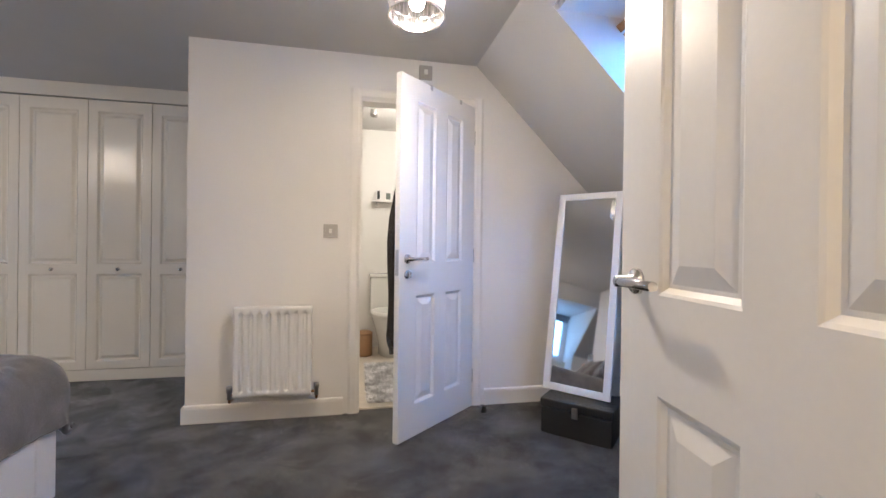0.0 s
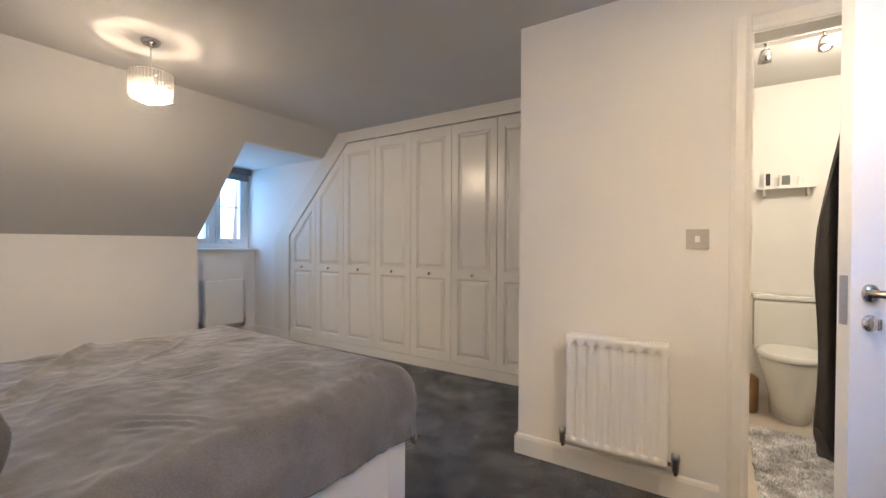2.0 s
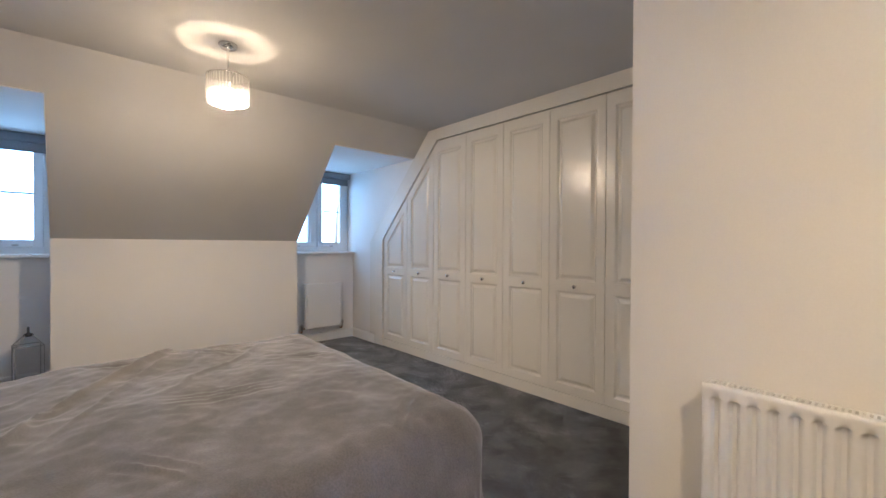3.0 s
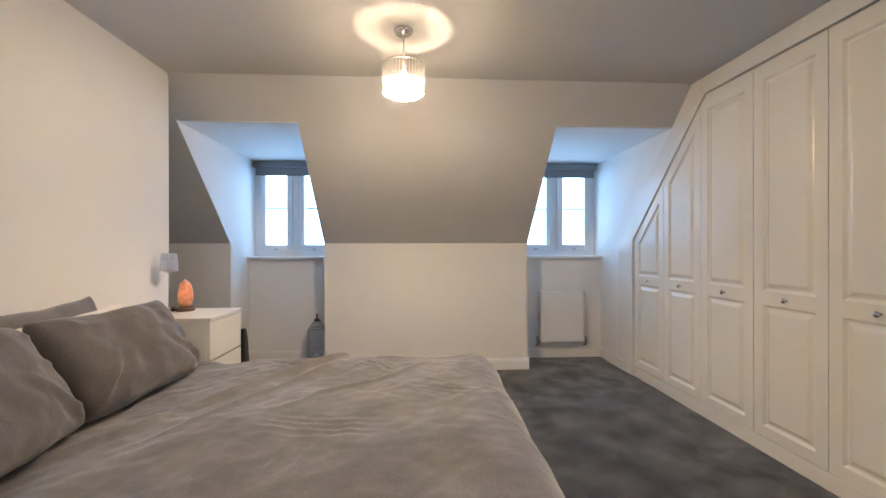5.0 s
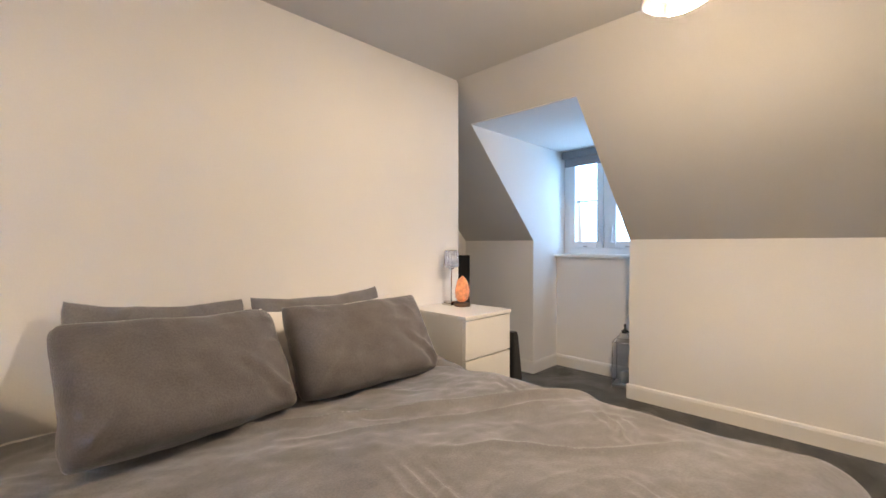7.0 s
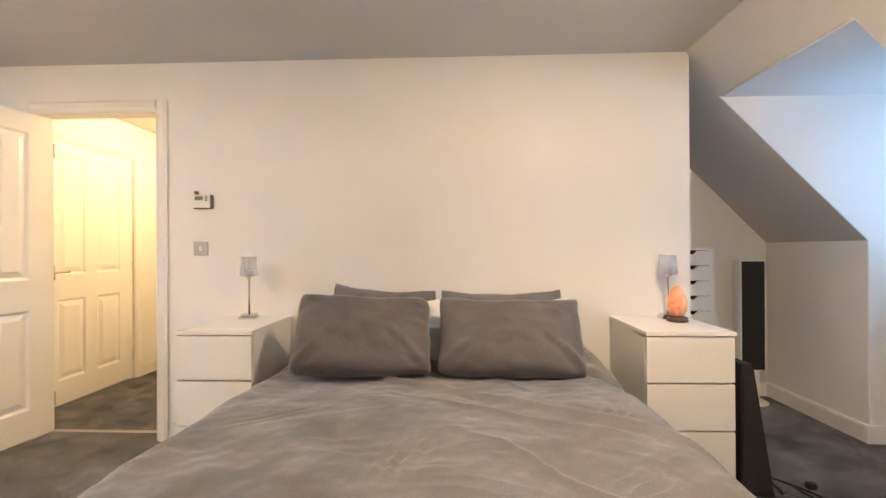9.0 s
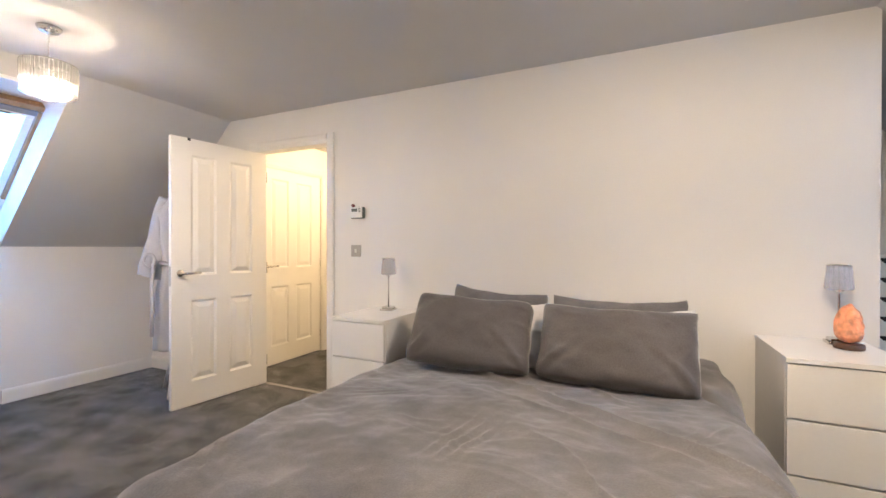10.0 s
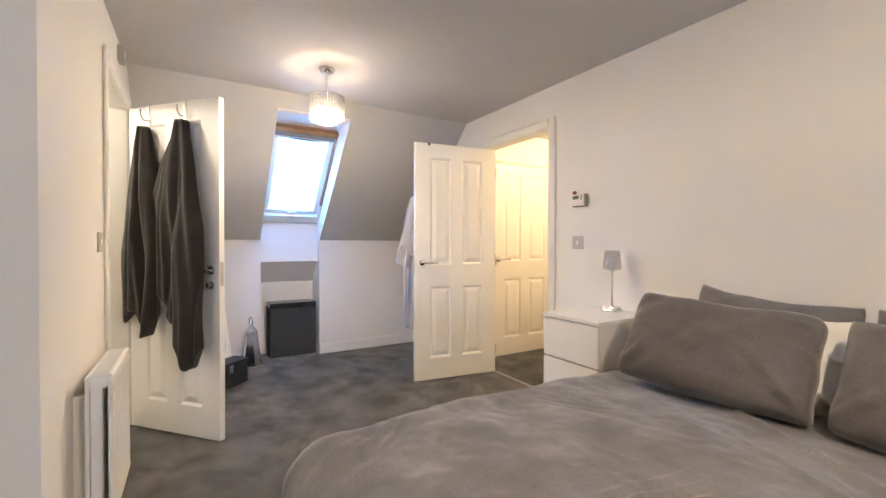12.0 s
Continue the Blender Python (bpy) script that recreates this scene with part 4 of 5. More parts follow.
# ---- radiators and wall plates ----
def radiator(label, m, w, z0, z1, flutes):
    """A double panel radiator whose front faces -y; its back stands at y = 0. Pressed grooves run up the front."""
    root = thing("radiator", label, "radiator", m)
    front, deep = -0.105, 0.02
    bm = bmesh.new()
    nx = max(2, flutes * 14)
    low, high = z0 + 0.035, z1 - 0.04
    zs = [z0, z0 + 0.02] + [low + 0.012 * k / 4 for k in range(5)] + [high - 0.012 * (4 - k) / 4 for k in range(5)] + [z1 - 0.014, z1 - 0.004, z1]
    xs = [w * k / nx for k in range(nx + 1)]
    pitch = (w - 0.03) / max(1, flutes)
    def sink(x, z):
        if flutes < 2 or not low <= z <= high:
            return 0.0
        q = abs(((x - 0.015) / pitch) % 1 - 0.5) * pitch
        end = min(1.0, (z - low) / 0.012, (high - z) / 0.012)
        half = 0.018 * math.sqrt(max(0.0, 1 - (1 - end) ** 2))
        return deep * 0.5 * (1 + math.cos(math.pi * q / half)) ** 0.8 if 0 < q + 1e-6 < half else 0.0
    roll = {0: 0.004, len(zs) - 1: 0.006, len(zs) - 2: 0.001}
    grid = [[bm.verts.new((x, front + sink(x, z) + roll.get(j, 0.0), z)) for x in xs] for j, z in enumerate(zs)]
    back = [[bm.verts.new((x, front + 0.014, z)) for x in (0, w)] for z in (z0, z1)]
    for j in range(len(zs) - 1):
        for i in range(nx):
            bm.faces.new((grid[j][i], grid[j][i + 1], grid[j + 1][i + 1], grid[j + 1][i])).smooth = True
    bm.faces.new((back[0][0], back[0][1], back[1][1], back[1][0]))
    bm.faces.new(grid[0] + [back[0][1], back[0][0]])
    bm.faces.new(grid[-1] + [back[1][1], back[1][0]])
    bm.faces.new([row[0] for row in grid] + [back[1][0], back[0][0]])
    bm.faces.new([row[-1] for row in grid] + [back[1][1], back[0][1]])
    part("front_panel", bm, GLOSS, root)
    part("back_panel", box(0.004, w - 0.004, -0.04, -0.028, z0 + 0.004, z1 - 0.004, 0.003), GLOSS, root)
    fin = mesh_of("fin", box(0, 0.002, -0.072, -0.042, z0 + 0.03, z1 - 0.02), GLOSS)
    for k in range(int(w / 0.03)):
        o = new("fin", fin)
        o.parent = root
        o.matrix_basis = pose(0.012 + k * 0.03, 0, 0)
    g = bmesh.new()
    for k in range(int(w / 0.014)):
        add_box(g, 0.006 + k * 0.014, 0.012 + k * 0.014, -0.09, -0.041, z1 - 0.008, z1 - 0.003)
    part("grille", g, GLOSS, root)
    for x in (0.002, w - 0.008):
        part("end_strip", box(x, x + 0.006, -0.09, -0.041, z1 - 0.045, z1 - 0.0085, 0.001), GLOSS, root)
    for x in (0.07, w - 0.07):
        part("bracket", box(x - 0.012, x + 0.012, -0.028, 0.012, z0 + 0.05, z1 - 0.08), GLOSS, root)
    for x, s in ((-0.006, -1), (w + 0.006, 1)):
        v = lathe(((0.013, z0 - 0.012), (0.013, z0 + 0.028), (0.017, z0 + 0.03), (0.017, z0 + 0.06), (0.01, z0 + 0.064), (0.0, z0 + 0.064)), 16, (x + s * 0.022, -0.065))
        valve = part("valve", v, STEEL, root, "metal radiator valve")
        part("tail", tube([(x - s * 0.01, -0.065, z0 + 0.012), (x + s * 0.022, -0.065, z0 + 0.012)], 0.008, 10), BRASS, valve)
        part("pipe", tube([(x + s * 0.022, -0.065, z0 - 0.01), (x + s * 0.022, -0.06, z0 - 0.03), (x + s * 0.022, 0.014, z0 - 0.04)], 0.0075, 10), BRASS, valve, "copper pipe")
    return root


radiator("white fluted panel radiator on the cream wall", pose(-1.013, BY - 0.012, 0), 0.435, 0.168, 0.702, 8)
radiator("white flat panel radiator under the dormer window", pose(DX, 2.885, 0, 0, 0, 90), 0.45, 0.17, 0.70, 1)


def switch_plate(label, m, w=0.086, toggles=1):
    root = thing("light_switch", label, "light switch", m)
    part("plate", box(-w / 2, w / 2, -0.007, 0, -0.043, 0.043, 0.002), GREYPLATE, root)
    part("rocker", moved(box(-0.009, 0.009, -0.005, 0, -0.014, 0.014, 0.0015), pose(0, -0.006, 0, 4)), PLASTIC, root, "small white rocker")
    for x in (-0.03, 0.03):
        part("screw", moved(lathe(((0.003, 0), (0.003, 0.001)), 10), pose(x, -0.0068, 0, 90)), STEEL, root)
    return root


switch_plate("brushed metal switch plate beside the bathroom door", pose(-0.482, BY, 1.157))
switch_plate("brushed metal switch plate by the entrance", pose(-0.885, 0, 1.163, 0, 0, 180))
iso = thing("isolator_switch", "small grey isolator box high on the wall", "isolator switch", pose(0.11, BY, 2.205))
part("back_box", box(-0.043, 0.043, -0.03, 0, -0.043, 0.043, 0.004), GREYPLATE, iso)
part("rocker", box(-0.012, 0.012, -0.034, -0.029, -0.016, 0.016, 0.002), PLASTIC, iso)
th = thing("thermostat", "white wall thermostat with dark sides and grey display", "thermostat", pose(-0.908, 0, 1.443, 0, 0, 180))
part("housing", box(-0.056, 0.056, -0.026, 0, -0.042, 0.042, 0.007), SCREEN, th, "dark grey housing")
part("cover", box(-0.053, 0.05, -0.033, -0.0265, -0.037, 0.04, 0.003), PLASTIC, th, "white front cover")
part("display", box(-0.042, 0.008, -0.0345, -0.0325, 0.008, 0.031, 0.0006), SCREEN, th, "grey display")
for k in range(3):
    part("button", box(0.02, 0.036, -0.0345, -0.0325, 0.004 + k * 0.011, 0.011 + k * 0.011, 0.0006), SCREEN, th)
part("knob", moved(lathe(((0.0, 0), (0.011, 0.001), (0.012, 0.006), (0.011, 0.018), (0.0, 0.02)), 16), pose(-0.04, -0.008, 0.0545, 90)), REDPLASTIC, th, "dull red round knob on top")


# ---- mirror corner ----
ED, NO = Vector((0.70, -0.714, 0)), Vector((0.714, 0.70, 0))
def corner_pose(x, y, z, lean=0.0):
    return Matrix(((ED.x, NO.x, 0, x), (ED.y, NO.y, 0, y), (0, 0, 1, z), (0, 0, 0, 1))) @ pose(0, 0, 0, -lean)


trunk = thing("storage_trunk", "black leatherette storage trunk with a metal latch", "trunk", corner_pose(0.742, 2.115, 0))
part("body", box(0, 0.39, 0, 0.27, 0.0, 0.148, 0.006), BLACKLEATHER, trunk)
part("lid", box(-0.006, 0.396, -0.006, 0.276, 0.152, 0.2, 0.008), BLACKLEATHER, trunk)
for k in range(5):
    part("ridge", box(0.012, 0.378, 0.02 + k * 0.05, 0.028 + k * 0.05, 0.1985, 0.2015, 0.001), BLACKLEATHER, trunk)
lt = box(0.178, 0.212, -0.014, -0.004, 0.12, 0.18, 0.004)
latch = part("latch", lt, STEEL, trunk, "metal latch")
part("hasp", box(0.187, 0.203, -0.02, -0.012, 0.125, 0.15, 0.003), STEEL, latch)

MW, MH = 0.40, 1.235
mirror = thing("standing_mirror", "white-framed tall mirror leaning on the trunk", "mirror", Matrix(((0.652, 0.758, 0, 0.824), (-0.758, 0.652, 0, 2.262), (0, 0, 1, 0.204), (0, 0, 0, 1))) @ pose(0, 0, 0, -11.0))
fb = 0.042
for a in ((0, fb, 0, MH), (MW - fb, MW, 0, MH), (fb, MW - fb, 0, fb), (fb, MW - fb, MH - fb, MH)):
    part("frame_rail", box(a[0], a[1], -0.012, 0.012, a[2], a[3], 0.003), GLOSS, mirror)
part("backboard", box(0.01, MW - 0.01, 0.0125, 0.018, 0.01, MH - 0.01), WOODBASE, mirror)
part("glass", box(fb - 0.004, MW - fb + 0.004, -0.004, 0.003, fb - 0.004, MH - fb + 0.004), SILVER, mirror, "clear mirror glass")

lan = thing("lantern", "tapered silver metal lantern with a ring handle", "lantern", pose(1.43, 1.765, 0, 0, 0, 12))
part("base", lathe(((0.09, 0), (0.092, 0.008), (0.088, 0.018), (0.0, 0.018)), 6), STEEL, lan)
for k in range(6):
    a0, a1 = 2 * math.pi * k / 6, 2 * math.pi * (k + 1) / 6
    f = bmesh.new()
    lo, hi = 0.086, 0.05
    q = [Vector((lo * math.cos(a0), lo * math.sin(a0), 0.0185)), Vector((lo * math.cos(a1), lo * math.sin(a1), 0.0185)), Vector((hi * math.cos(a1), hi * math.sin(a1), 0.33)), Vector((hi * math.cos(a0), hi * math.sin(a0), 0.33))]
    inn = [c * 0.965 + Vector((0, 0, 0.035 * c.z)) for c in q]
    vo, vi = [f.verts.new(c) for c in q], [f.verts.new(c) for c in inn]
    f.faces.new(vo), f.faces.new(vi[::-1])
    for e in range(4):
        f.faces.new((vo[e], vo[(e + 1) % 4], vi[(e + 1) % 4], vi[e]))
    part("side_plate", f, CHROME, lan)
    part("edge_bar", tube([q[0], q[3]], 0.004, 6), CHROME, lan)
part("cap", lathe(((0.056, 0.33), (0.056, 0.338), (0.03, 0.37), (0.016, 0.38), (0.016, 0.39), (0.0, 0.392)), 6), STEEL, lan)
part("ring_handle", tube([(0.042 * math.cos(2 * math.pi * k / 24), 0.004, 0.425 + 0.042 * math.sin(2 * math.pi * k / 24)) for k in range(25)], 0.005, 8), CHROME, lan)

bin_ = thing("laundry_bin", "dark charcoal laundry bin with a lid in the recess", "laundry bin", pose(1.625, 1.115, 0))
part("body", prism([(0.008, 0.0), (0.232, 0.0), (0.236, 0.49), (0.004, 0.49)], "y", 0.004, 0.456, 0.008), CHARCOAL, bin_)
part("lid", box(0, 0.24, 0, 0.46, 0.495, 0.548, 0.01), GLOSSBLACK, bin_, "glossy black lid")
part("rim", box(-0.002, 0.242, -0.002, 0.462, 0.486, 0.497, 0.003), BLACK, bin_)


# ---- hanging cloth ----
def hung_towel(label, m, top, seed, layers):
    """A towel hung by a corner: layers of cloth gathered at the hook, falling in sharp folds to uneven hems. Local x across, -y out from the door. A layer: middle, half width, stand-off, bulk, and how far it falls from side to side."""
    root = thing("towel", label, "towel", m, "bath towels")
    nu, nv = 96, 80
    for mid, wide, stand, bulk, hem in layers:
        bm = bmesh.new()
        def fall(u):
            k = (u + 1) / 2 * (len(hem) - 1)
            i = min(int(k), len(hem) - 2)
            f = (k - i) ** 2 * (3 - 2 * (k - i))
            return hem[i] * (1 - f) + hem[i + 1] * f
        rings = []
        for j in range(nv + 1):
            v = j / nv
            half = 0.03 + (wide - 0.03) * min(1, v / 0.5) ** 0.62
            ring = []
            for i in range(nu):
                a = 2 * math.pi * i / nu
                u = math.cos(a)
                lean = u * 3.1 + seed + 1.3 * v + 1.6 * noise.noise(Vector((v * 1.5, u * 0.8, seed + mid * 20)))
                crease = 1.5 * abs(math.sin(lean)) ** 0.7 - 0.7 + 0.8 * noise.noise(Vector((u * 3.5, v * 2.2, seed)))
                x = mid * min(1, v / 0.6) + half * u * (1 + 0.12 * noise.noise(Vector((v * 3, seed, 3)))) + 0.012 * noise.noise(Vector((v * 4, seed + 4, u)))
                body = bulk * (0.55 + 0.45 * min(1, v / 0.35)) * (1 - 0.45 * u * u)
                front = max(0.0, math.sin(a))
                y = -0.007 - stand * min(1, 0.4 + v) - body * (0.8 + 0.8 * math.sin(a)) - 0.036 * crease * front * min(1, 0.25 + 1.4 * v)
                z = top - fall(u) * v + 0.012 * noise.noise(Vector((a, v * 2, seed))) - 0.01 * front * crease * v
                ring.append(bm.verts.new((x, min(y, -0.004), z)))
            rings.append(ring)
        for lo, hi in zip(rings, rings[1:]):
            for i in range(nu):
                bm.faces.new((lo[i], lo[(i + 1) % nu], hi[(i + 1) % nu], hi[i])).smooth = True
        bm.faces.new(rings[0])
        for i in range(nu // 2):
            q = (rings[-1][i], rings[-1][(i + 1) % nu], rings[-1][-2 - i if i else -1], rings[-1][-1 - i if i else 0])
            if len(set(q)) == 4:
                bm.faces.new(q)
        part("fold", bm, TOWEL, root)
    return root


# local x runs towards the leading edge of the leaf
hung_towel("dark charcoal bath towel hung from a door hook", LEAF2 @ pose(0.16, -0.019, 0), 1.845, 2.0, ((-0.02, 0.165, 0.0, 0.038, (1.2, 1.13, 0.98, 1.04)), (0.06, 0.12, 0.045, 0.036, (0.94, 1.1, 1.25, 1.12))))
hung_towel("dark charcoal bath towel with a drooping corner", LEAF2 @ pose(0.475, -0.019, 0), 1.855, 6.0, ((-0.115, 0.13, 0.0, 0.036, (0.8, 0.86, 0.9, 0.97)), (-0.03, 0.12, 0.03, 0.036, (0.96, 1.05, 1.16, 1.1)), (0.06, 0.15, 0.055, 0.04, (0.92, 1.08, 1.27, 1.42, 1.3))))
for x in (0.165, 0.458):
    hk = thing("door_hook", "metal over-door hook on the bathroom door", "hook", LEAF2 @ pose(x, 0, 0), "over-door hooks")
    part("strap", box(-0.011, 0.011, -0.0215, -0.0195, 1.86, 1.984, 0.0006), STEEL, hk)
    part("strap_top", box(-0.011, 0.011, -0.0215, 0.0205, 1.9815, 1.9835), STEEL, hk)
    part("strap_front", box(-0.011, 0.011, 0.0185, 0.0205, 1.955, 1.9815), STEEL, hk)
    part("prong", tube([(0, -0.022, 1.89), (0, -0.05, 1.885), (0, -0.068, 1.91), (0, -0.07, 1.945)], 0.0045, 8), STEEL, hk)

hk = thing("door_hook", "small metal over-door hook on the bedroom door", "hook", LEAF1 @ pose(0.64, 0, 0), "over-door hooks")
part("strap", box(-0.01, 0.01, -0.0215, -0.0195, 1.9, 1.984, 0.0006), STEEL, hk)
part("strap_top", box(-0.01, 0.01, -0.0215, 0.0205, 1.9815, 1.9835), STEEL, hk)
part("strap_front", box(-0.01, 0.01, 0.0185, 0.0205, 1.962, 1.9815), BLACK, hk)
part("prong", tube([(0, -0.022, 1.91), (0, -0.05, 1.905), (0, -0.062, 1.93)], 0.0045, 8), STEEL, hk)

# a towelling robe behind the entrance door, on a slim stand added to hold it
SIDE = Vector((0.46, 0.888, 0))
OUT = Vector((-0.888, 0.46, 0))
rm = Matrix(((SIDE.x, OUT.x, 0, 0.605), (SIDE.y, OUT.y, 0, 0.35), (0, 0, 1, 0), (0, 0, 0, 1)))
stand = thing("added_robe_stand", "slim white stand added to hold the robe behind the open door", "coat stand", rm)
part("pole", lathe(((0.012, 0.25), (0.012, 1.7), (0.018, 1.71), (0.018, 1.73), (0.0, 1.74)), 14), TRIM, stand)
for a in (60, 180, 300):
    c, d = math.cos(radians(a)), math.sin(radians(a))
    part("leg", tube([(0, 0, 0.42), (0.1 * c, 0.1 * d, 0.36), (0.2 * c, 0.2 * d, 0.012)], 0.011, 10), TRIM, stand)
    part("peg", tube([(0, 0, 1.62), (0.07 * c, 0.07 * d, 1.66), (0.09 * c, 0.09 * d, 1.71)], 0.008, 8), TRIM, stand)

robe = thing("bathrobe", "white towelling bathrobe hanging with its belt tied", "bathrobe", rm)
bm = bmesh.new()
rings = []
nu, nv = 60, 60
for j in range(nv + 1):
    v = j / nv
    z = 1.60 - 1.23 * v
    half = 0.05 + 0.115 * min(1, v / 0.12) ** 0.6
    half -= 0.03 * math.exp(-((v - 0.45) / 0.1) ** 2)
    half += 0.035 * max(0, v - 0.5)
    ring = []
    for i in range(nu):
        a = 2 * math.pi * i / nu
        f = 0.1 * math.sin(9 * a + 2 * v) * min(1, v * 1.6) + 0.18 * noise.noise(Vector((math.cos(a) * 2, math.sin(a) * 2, v * 2.2)))
        ring.append(bm.verts.new((half * math.cos(a) * (1 + 0.4 * f), 0.085 * math.sin(a) * (1 + f), z + 0.012 * math.sin(5 * a) * v)))
    rings.append(ring)
for lo, hi in zip(rings, rings[1:]):
    for i in range(nu):
        bm.faces.new((lo[i], lo[(i + 1) % nu], hi[(i + 1) % nu], hi[i])).smooth = True
bm.faces.new(rings[0]), bm.faces.new(rings[-1][::-1])
part("body", bm, ROBE, robe)
hood = bmesh.new()
bmesh.ops.create_icosphere(hood, subdivisions=4, radius=1.0)
for v in hood.verts:
    n = v.co.normalized()
    r = 1 + 0.16 * noise.noise(n * 1.8 + Vector((2, 5, 1))) + 0.07 * noise.noise(n * 4.5)
    v.co = Vector((n.x * 0.085 * r * (1 - 0.35 * max(0, n.z)), n.y * 0.07 * r * (1 - 0.35 * max(0, n.z)), 1.69 + n.z * 0.13 * r))
for f in hood.faces:
    f.smooth = True
part("hood", hood, ROBE, robe)
for s in (-1, 1):
    bm = bmesh.new()
    rings = []
    for j in range(31):
        v = j / 30
        cx, cz = s * (0.09 + 0.115 * v ** 0.8), 1.565 - 0.62 * v
        r = 0.05 + 0.028 * v
        rings.append([bm.verts.new((cx + r * math.cos(a) * (1 + 0.12 * math.sin(4 * a + 9 * v)), 0.0 + r * 0.75 * math.sin(a) * (1 + 0.2 * noise.noise(Vector((a, v * 4, s)))), cz + 0.03 * math.cos(a) * s)) for a in (2 * math.pi * i / 24 for i in range(24))])
    for lo, hi in zip(rings, rings[1:]):
        for i in range(24):
            bm.faces.new((lo[i], lo[(i + 1) % 24], hi[(i + 1) % 24], hi[i])).smooth = True
    bm.faces.new(rings[0]), bm.faces.new(rings[-1][::-1])
    part("sleeve", bm, ROBE, robe)
belt = [(0.15 * math.cos(a), 0.098 * math.sin(a), 1.05 + 0.01 * math.sin(3 * a)) for a in (2 * math.pi * k / 36 for k in range(37))]
part("belt", tube(belt, 0.017, 10), ROBE, robe)
part("belt_loop", tube([(0.215 + 0.035 * math.cos(a), 0.09, 1.085 + 0.05 * math.sin(a)) for a in (2 * math.pi * k / 20 for k in range(21))], 0.011, 8), ROBE, robe)
part("belt_end", tube([(0.19, 0.1, 1.05), (0.2, 0.115, 0.9), (0.195, 0.11, 0.7), (0.2, 0.112, 0.5)], 0.014, 8), ROBE, robe)

# ---- alcove ----
tall = thing("drawer_unit", "tall narrow white drawer unit with slot handles", "drawer unit", pose(-4.235, -0.86, 0))
part("side", box(0, 0.015, 0, 0.31, 0, 1.135), MELAMINE, tall)
part("side", box(0.345, 0.36, 0, 0.31, 0, 1.135), MELAMINE, tall)
part("top", box(-0.002, 0.362, -0.002, 0.33, 1.136, 1.152, 0.002), MELAMINE, tall)
# near-black block added as the shade behind the drawer slots
part("inside", box(0.0155, 0.3445, 0, 0.296, 0.03, 1.135), SHADOWGAP, tall)
for k in range(10):
    z0 = 0.07 + k * 0.1065
    pts = [(0.002, z0), (0.358, z0), (0.358, z0 + 0.103), (0.25, z0 + 0.103), (0.225, z0 + 0.078), (0.135, z0 + 0.078), (0.11, z0 + 0.103), (0.002, z0 + 0.103)]
    part("drawer", prism(pts, "y", 0.312, 0.328), MELAMINE, tall)
jar = thing("jar", "small white jar with a dark lid on the drawers", "jar", pose(-3.99, -0.62, 1.1525))
part("body", lathe(((0.024, 0), (0.026, 0.005), (0.026, 0.06), (0.018, 0.07), (0.0, 0.07)), 20), CERAMIC, jar)
part("lid", lathe(((0.017, 0.0705), (0.017, 0.1), (0.012, 0.106), (0.0, 0.106)), 16), BLACK, jar)

tower = thing("tower_heater", "slim tower with glossy black front on a white base", "tower heater", pose(-4.62, -0.735, 0, 0, 0, -4))
part("base", lathe(((0.105, 0), (0.107, 0.008), (0.09, 0.018), (0.03, 0.024), (0.0, 0.024)), 32), PLASTIC, tower)
part("column", box(-0.05, 0.05, -0.045, 0.02, 0.02, 0.3, 0.01), PLASTIC, tower)
part("housing", box(-0.092, 0.092, -0.06, 0.028, 0.235, 1.062, 0.012), PLASTIC, tower)
part("front", box(-0.078, 0.078, 0.0285, 0.034, 0.248, 1.05, 0.002), BLACK, tower, "glossy black front panel")

app = thing("floor_appliance", "black wedge-shaped appliance standing beside the nightstand", "appliance", pose(0, 0, 0))
part("body", prism([(-3.735, 0.0), (-3.888, 0.0), (-3.80, 0.58), (-3.785, 0.615), (-3.74, 0.615)], "y", 0.27, 0.492, 0.006), BLACK, app)
part("front_ridge", prism([(-3.745, 0.03), (-3.872, 0.03), (-3.792, 0.56), (-3.75, 0.56)], "y", 0.4925, 0.497), BLACKLEATHER, app)
cab = []
for k in range(60):
    t = k / 59
    cab.append((-3.89 - 0.22 * t - 0.07 * math.sin(t * 11) * t, 0.47 + 0.14 * math.sin(t * 9 + 0.6) * t ** 0.5 - 0.05, max(0.006, 0.07 * (1 - t * 6))))
wire = thing("power_cable", "black power cable coiled loosely on the carpet", "cable")
part("cord", tube(cab, 0.005, 8), RUBBER, wire)
part("plug", box(-4.13, -4.09, 0.40, 0.43, 0.001, 0.03, 0.006), RUBBER, wire)

wl_ = thing("wire_lantern", "glass lantern with a thin dark metal frame", "lantern", pose(-5.10, 0.635, 0, 0, 0, 10))
part("base", box(-0.085, 0.085, -0.085, 0.085, 0, 0.02, 0.003), STEEL, wl_)
for x in (-0.08, 0.08):
    for y in (-0.08, 0.08):
        part("post", tube([(x, y, 0.02), (x, y, 0.36), (x * 0.25, y * 0.25, 0.44)], 0.004, 6), GREYPLATE, wl_)
for z in (0.36,):
    for a in (((-0.08, -0.08), (0.08, -0.08)), ((0.08, -0.08), (0.08, 0.08)), ((0.08, 0.08), (-0.08, 0.08)), ((-0.08, 0.08), (-0.08, -0.08))):
        part("rail", tube([(*a[0], z), (*a[1], z)], 0.004, 6), GREYPLATE, wl_)
for a in ((-0.079, 0.079, -0.081, -0.079), (-0.079, 0.079, 0.079, 0.081), (-0.081, -0.079, -0.077, 0.077), (0.079, 0.081, -0.077, 0.077)):
    part("pane", box(*a, 0.022, 0.356), PANE, wl_)
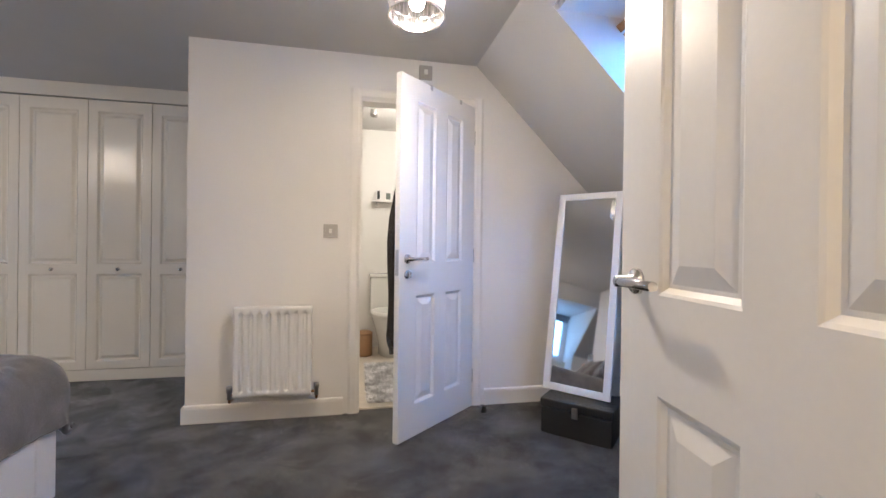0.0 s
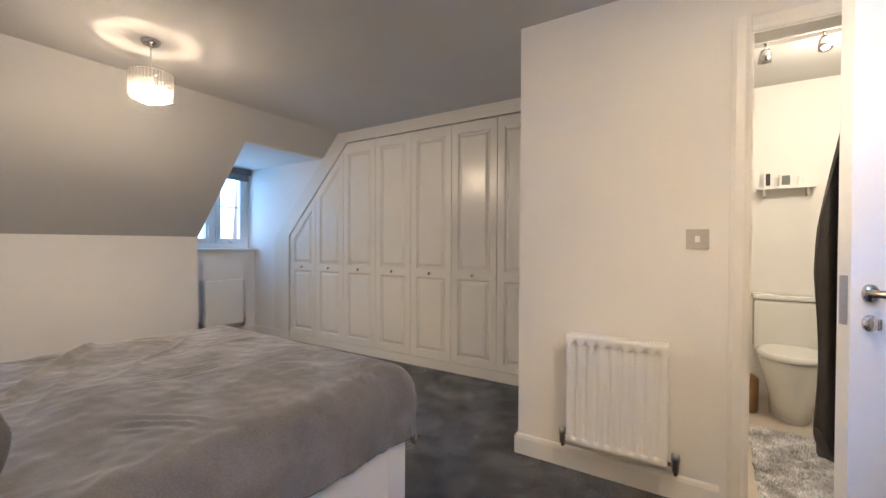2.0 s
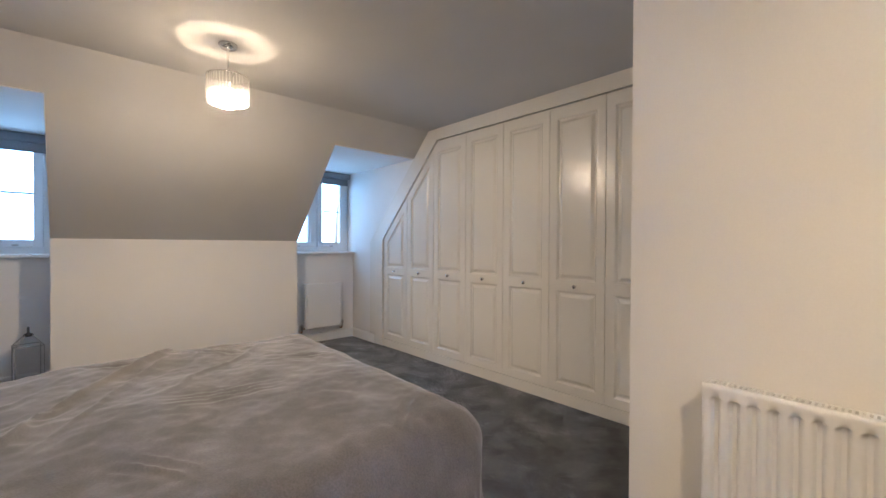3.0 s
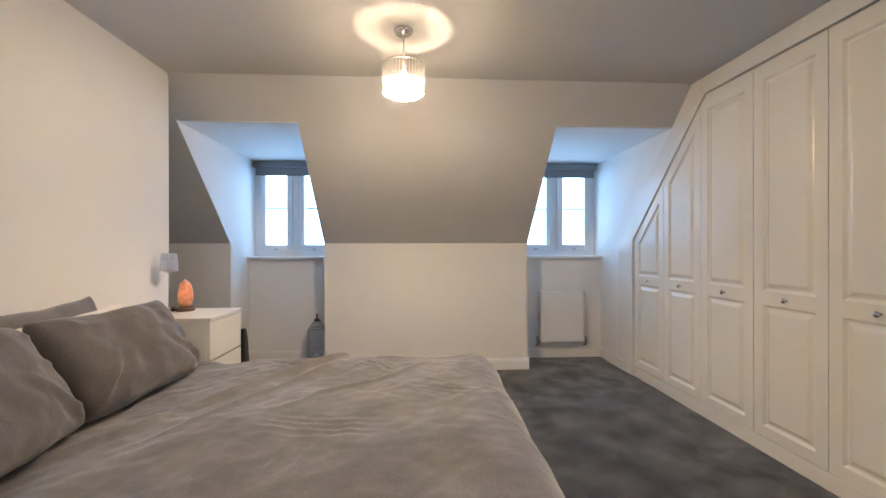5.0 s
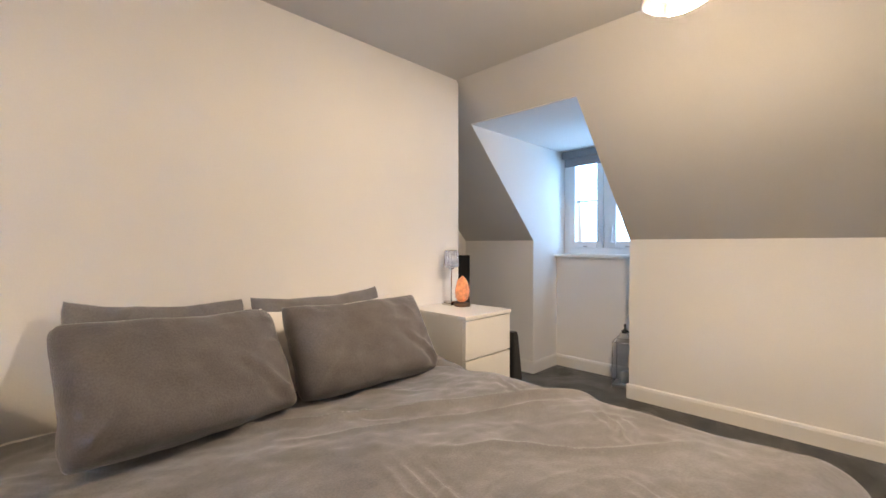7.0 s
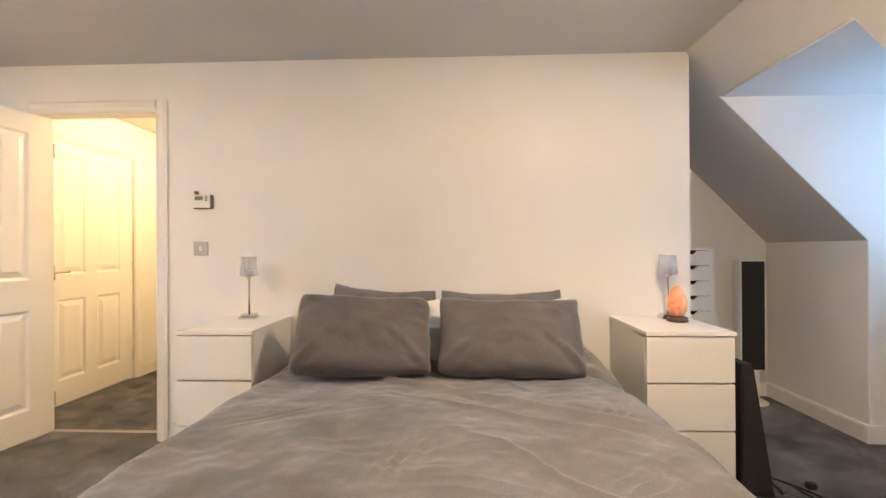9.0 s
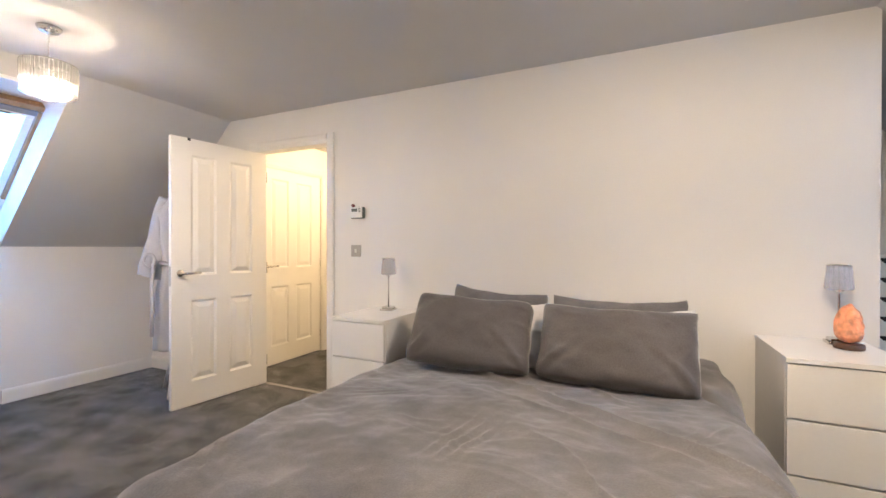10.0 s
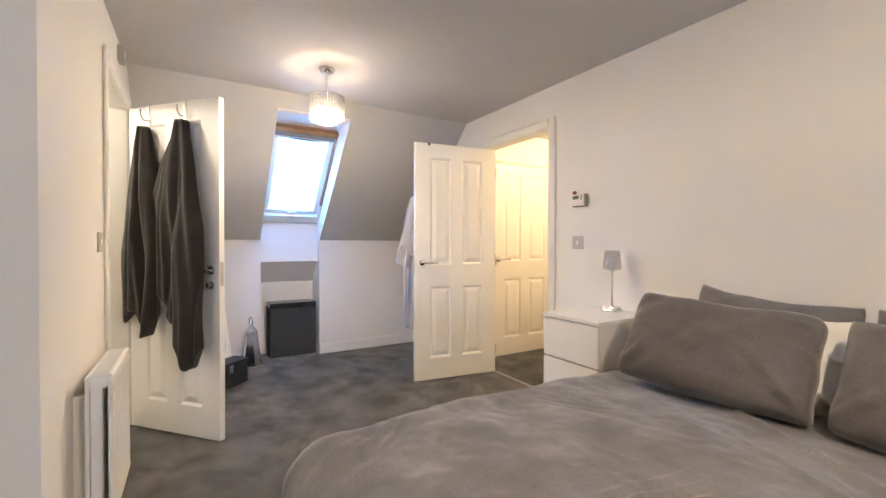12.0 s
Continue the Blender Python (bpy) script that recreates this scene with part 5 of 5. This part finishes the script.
part("cap", lathe(((0.03, 0.43), (0.03, 0.445), (0.008, 0.46), (0.008, 0.5), (0.0, 0.505)), 12), BLACK, wl_)
part("candle", lathe(((0.03, 0.02), (0.03, 0.11), (0.0, 0.112)), 20), CERAMIC, wl_, "cream candle")

# ---- entrance strip, door stop ----
structure("threshold_strip", prism([(-0.13, 0.001), (-0.125, 0.006), (-0.105, 0.006), (-0.1, 0.001)], "x", -0.605, 0.165), STEEL, "metal strip between the two carpets", "threshold")
structure("baseboard", moved(prism([(-0.003, 0), (0.016, 0), (0.016, 0.085), (0.012, 0.1), (-0.003, 0.107)], "x", -1.2, 0.5), pose(0, -1.52, 0)), TRIM, "white painted skirting board", "baseboard")
structure("baseboard", moved(prism([(-0.003, 0), (0.016, 0), (0.016, 0.085), (0.012, 0.1), (-0.003, 0.107)], "x", -1.5, -1.285), Matrix(((0, -1, 0, 0.5), (1, 0, 0, 0), (0, 0, 1, 0), (0, 0, 0, 1)))), TRIM, "white painted skirting board", "baseboard")
stop = thing("door_stop", "small black door stop on the carpet", "door stop", pose(0.5, 2.45, 0))
part("cup", lathe(((0.018, 0), (0.018, 0.012), (0.012, 0.02), (0.012, 0.034), (0.0, 0.036)), 16), RUBBER, stop)

# ---- bathroom ----
wc = thing("toilet", "white ceramic toilet with a closed seat", "toilet", pose(0.01, 3.72, 0.012))
bowl = bmesh.new()
rings = []
for z, w, a, b in ((0.0, 0.11, 0.1, 0.5), (0.12, 0.115, 0.07, 0.5), (0.26, 0.15, 0.03, 0.5), (0.36, 0.18, 0.005, 0.5), (0.395, 0.185, 0.0, 0.5)):
    ring = []
    for k in range(36):
        t = 2 * math.pi * k / 36
        y = (a + b) / 2 - (b - a) / 2 * math.cos(t)
        ring.append(bowl.verts.new((w * math.sin(t) * (1 - 0.12 * (math.cos(t) > 0) * math.cos(t)), y, z)))
    rings.append(ring)
for lo, hi in zip(rings, rings[1:]):
    for k in range(36):
        bowl.faces.new((lo[k], lo[(k + 1) % 36], hi[(k + 1) % 36], hi[k])).smooth = True
bowl.faces.new(rings[0][::-1]), bowl.faces.new(rings[-1])
part("bowl", bowl, CERAMIC, wc)
seat = bmesh.new()
rings = []
for z, g in ((0.4, 0.0), (0.412, 0.004), (0.43, 0.002), (0.44, -0.02)):
    rings.append([seat.verts.new(((0.188 + g) * math.sin(2 * math.pi * k / 36), 0.215 - (0.225 + g) * math.cos(2 * math.pi * k / 36), z)) for k in range(36)])
for lo, hi in zip(rings, rings[1:]):
    for k in range(36):
        seat.faces.new((lo[k], lo[(k + 1) % 36], hi[(k + 1) % 36], hi[k])).smooth = True
seat.faces.new(rings[0][::-1]), seat.faces.new(rings[-1])
part("seat_lid", seat, CERAMIC, wc)
part("cistern", box(-0.19, 0.19, 0.4, 0.568, 0.38, 0.74, 0.02), CERAMIC, wc)
part("cistern_lid", box(-0.197, 0.197, 0.392, 0.572, 0.742, 0.775, 0.012), CERAMIC, wc)
part("flush_button", lathe(((0.022, 0.776), (0.022, 0.782), (0.0, 0.783)), 20, (0, 0.48)), CHROME, wc)

rug = bmesh.new()
rnd = random.Random(4)
add_box(rug, -0.24, 0.36, 2.69, 3.6, 0.0125, 0.03, 0.006)
for k in range(9000):
    x, y = rnd.uniform(-0.245, 0.365), rnd.uniform(2.685, 3.605)
    a, l, h = rnd.uniform(0, 6.3), rnd.uniform(0.008, 0.022), rnd.uniform(0.008, 0.022)
    c, d = math.cos(a), math.sin(a)
    i0 = [rug.verts.new((x - d * 0.003, y + c * 0.003, 0.026)), rug.verts.new((x + d * 0.003, y - c * 0.003, 0.026)), rug.verts.new((x + c * l, y + d * l, 0.03 + h))]
    rug.faces.new(i0)
tagged(part("bath_rug", rug, RUG), "shaggy grey and white bathroom rug", "rug")
can = thing("waste_bin", "small gold pedal bin beside the toilet", "bin", pose(-0.235, 3.97, 0.012))
part("body", lathe(((0.07, 0), (0.075, 0.01), (0.075, 0.2), (0.07, 0.205), (0.0, 0.205)), 24), BRASS, can)
part("lid", lathe(((0.077, 0.206), (0.077, 0.22), (0.05, 0.24), (0.0, 0.245)), 24), BRASS, can)
shelf = thing("bathroom_shelf", "small white wall shelf above the toilet", "shelf", pose(-0.005, 4.3, 1.53))
part("board", box(-0.16, 0.16, -0.1, 0, 0.0, 0.016, 0.002), GLOSS, shelf)
for x in (-0.12, 0.12):
    part("bracket", box(x - 0.008, x + 0.008, -0.08, 0, -0.05, -0.0005, 0.002), STEEL, shelf)
for x, w, h, mt in ((-0.1, 0.05, 0.11, BLACK), (0.0, 0.07, 0.09, SCREEN), (0.09, 0.04, 0.07, CERAMIC)):
    o = thing("ornament", "small framed ornament on the bathroom shelf", "ornament", pose(-0.005 + x, 4.25, 1.5465), "shelf ornaments")
    part("frame", box(-w / 2, w / 2, -0.01, 0.01, 0, h, 0.002), GLOSS, o)
    part("inset", box(-w / 2 + 0.012, w / 2 - 0.012, -0.0115, -0.01, 0.012, h - 0.012), mt, o)
bar = thing("spotlight_bar", "chrome ceiling bar with lit spotlights", "spotlight", pose(-0.02, 3.45, H))
part("rail", box(-0.25, 0.25, -0.03, 0.03, -0.022, -0.0005, 0.005), CHROME, bar)
for x, t in ((-0.17, 30), (0.08, -25)):
    head = part("spot_head", moved(lathe(((0.0, 0.0), (0.02, 0.002), (0.03, 0.03), (0.032, 0.075), (0.028, 0.076), (0.0, 0.06)), 18), pose(x, 0, -0.045, 180 + t, 0, 0)), CHROME, bar)
    part("arm", tube([(x, 0, -0.02), (x, 0, -0.05)], 0.006, 8), CHROME, head)
    part("glow", moved(lathe(((0.0, 0.064), (0.024, 0.07), (0.0, 0.0725)), 14), pose(x, 0, -0.045, 180 + t, 0, 0)), SPOT, head)
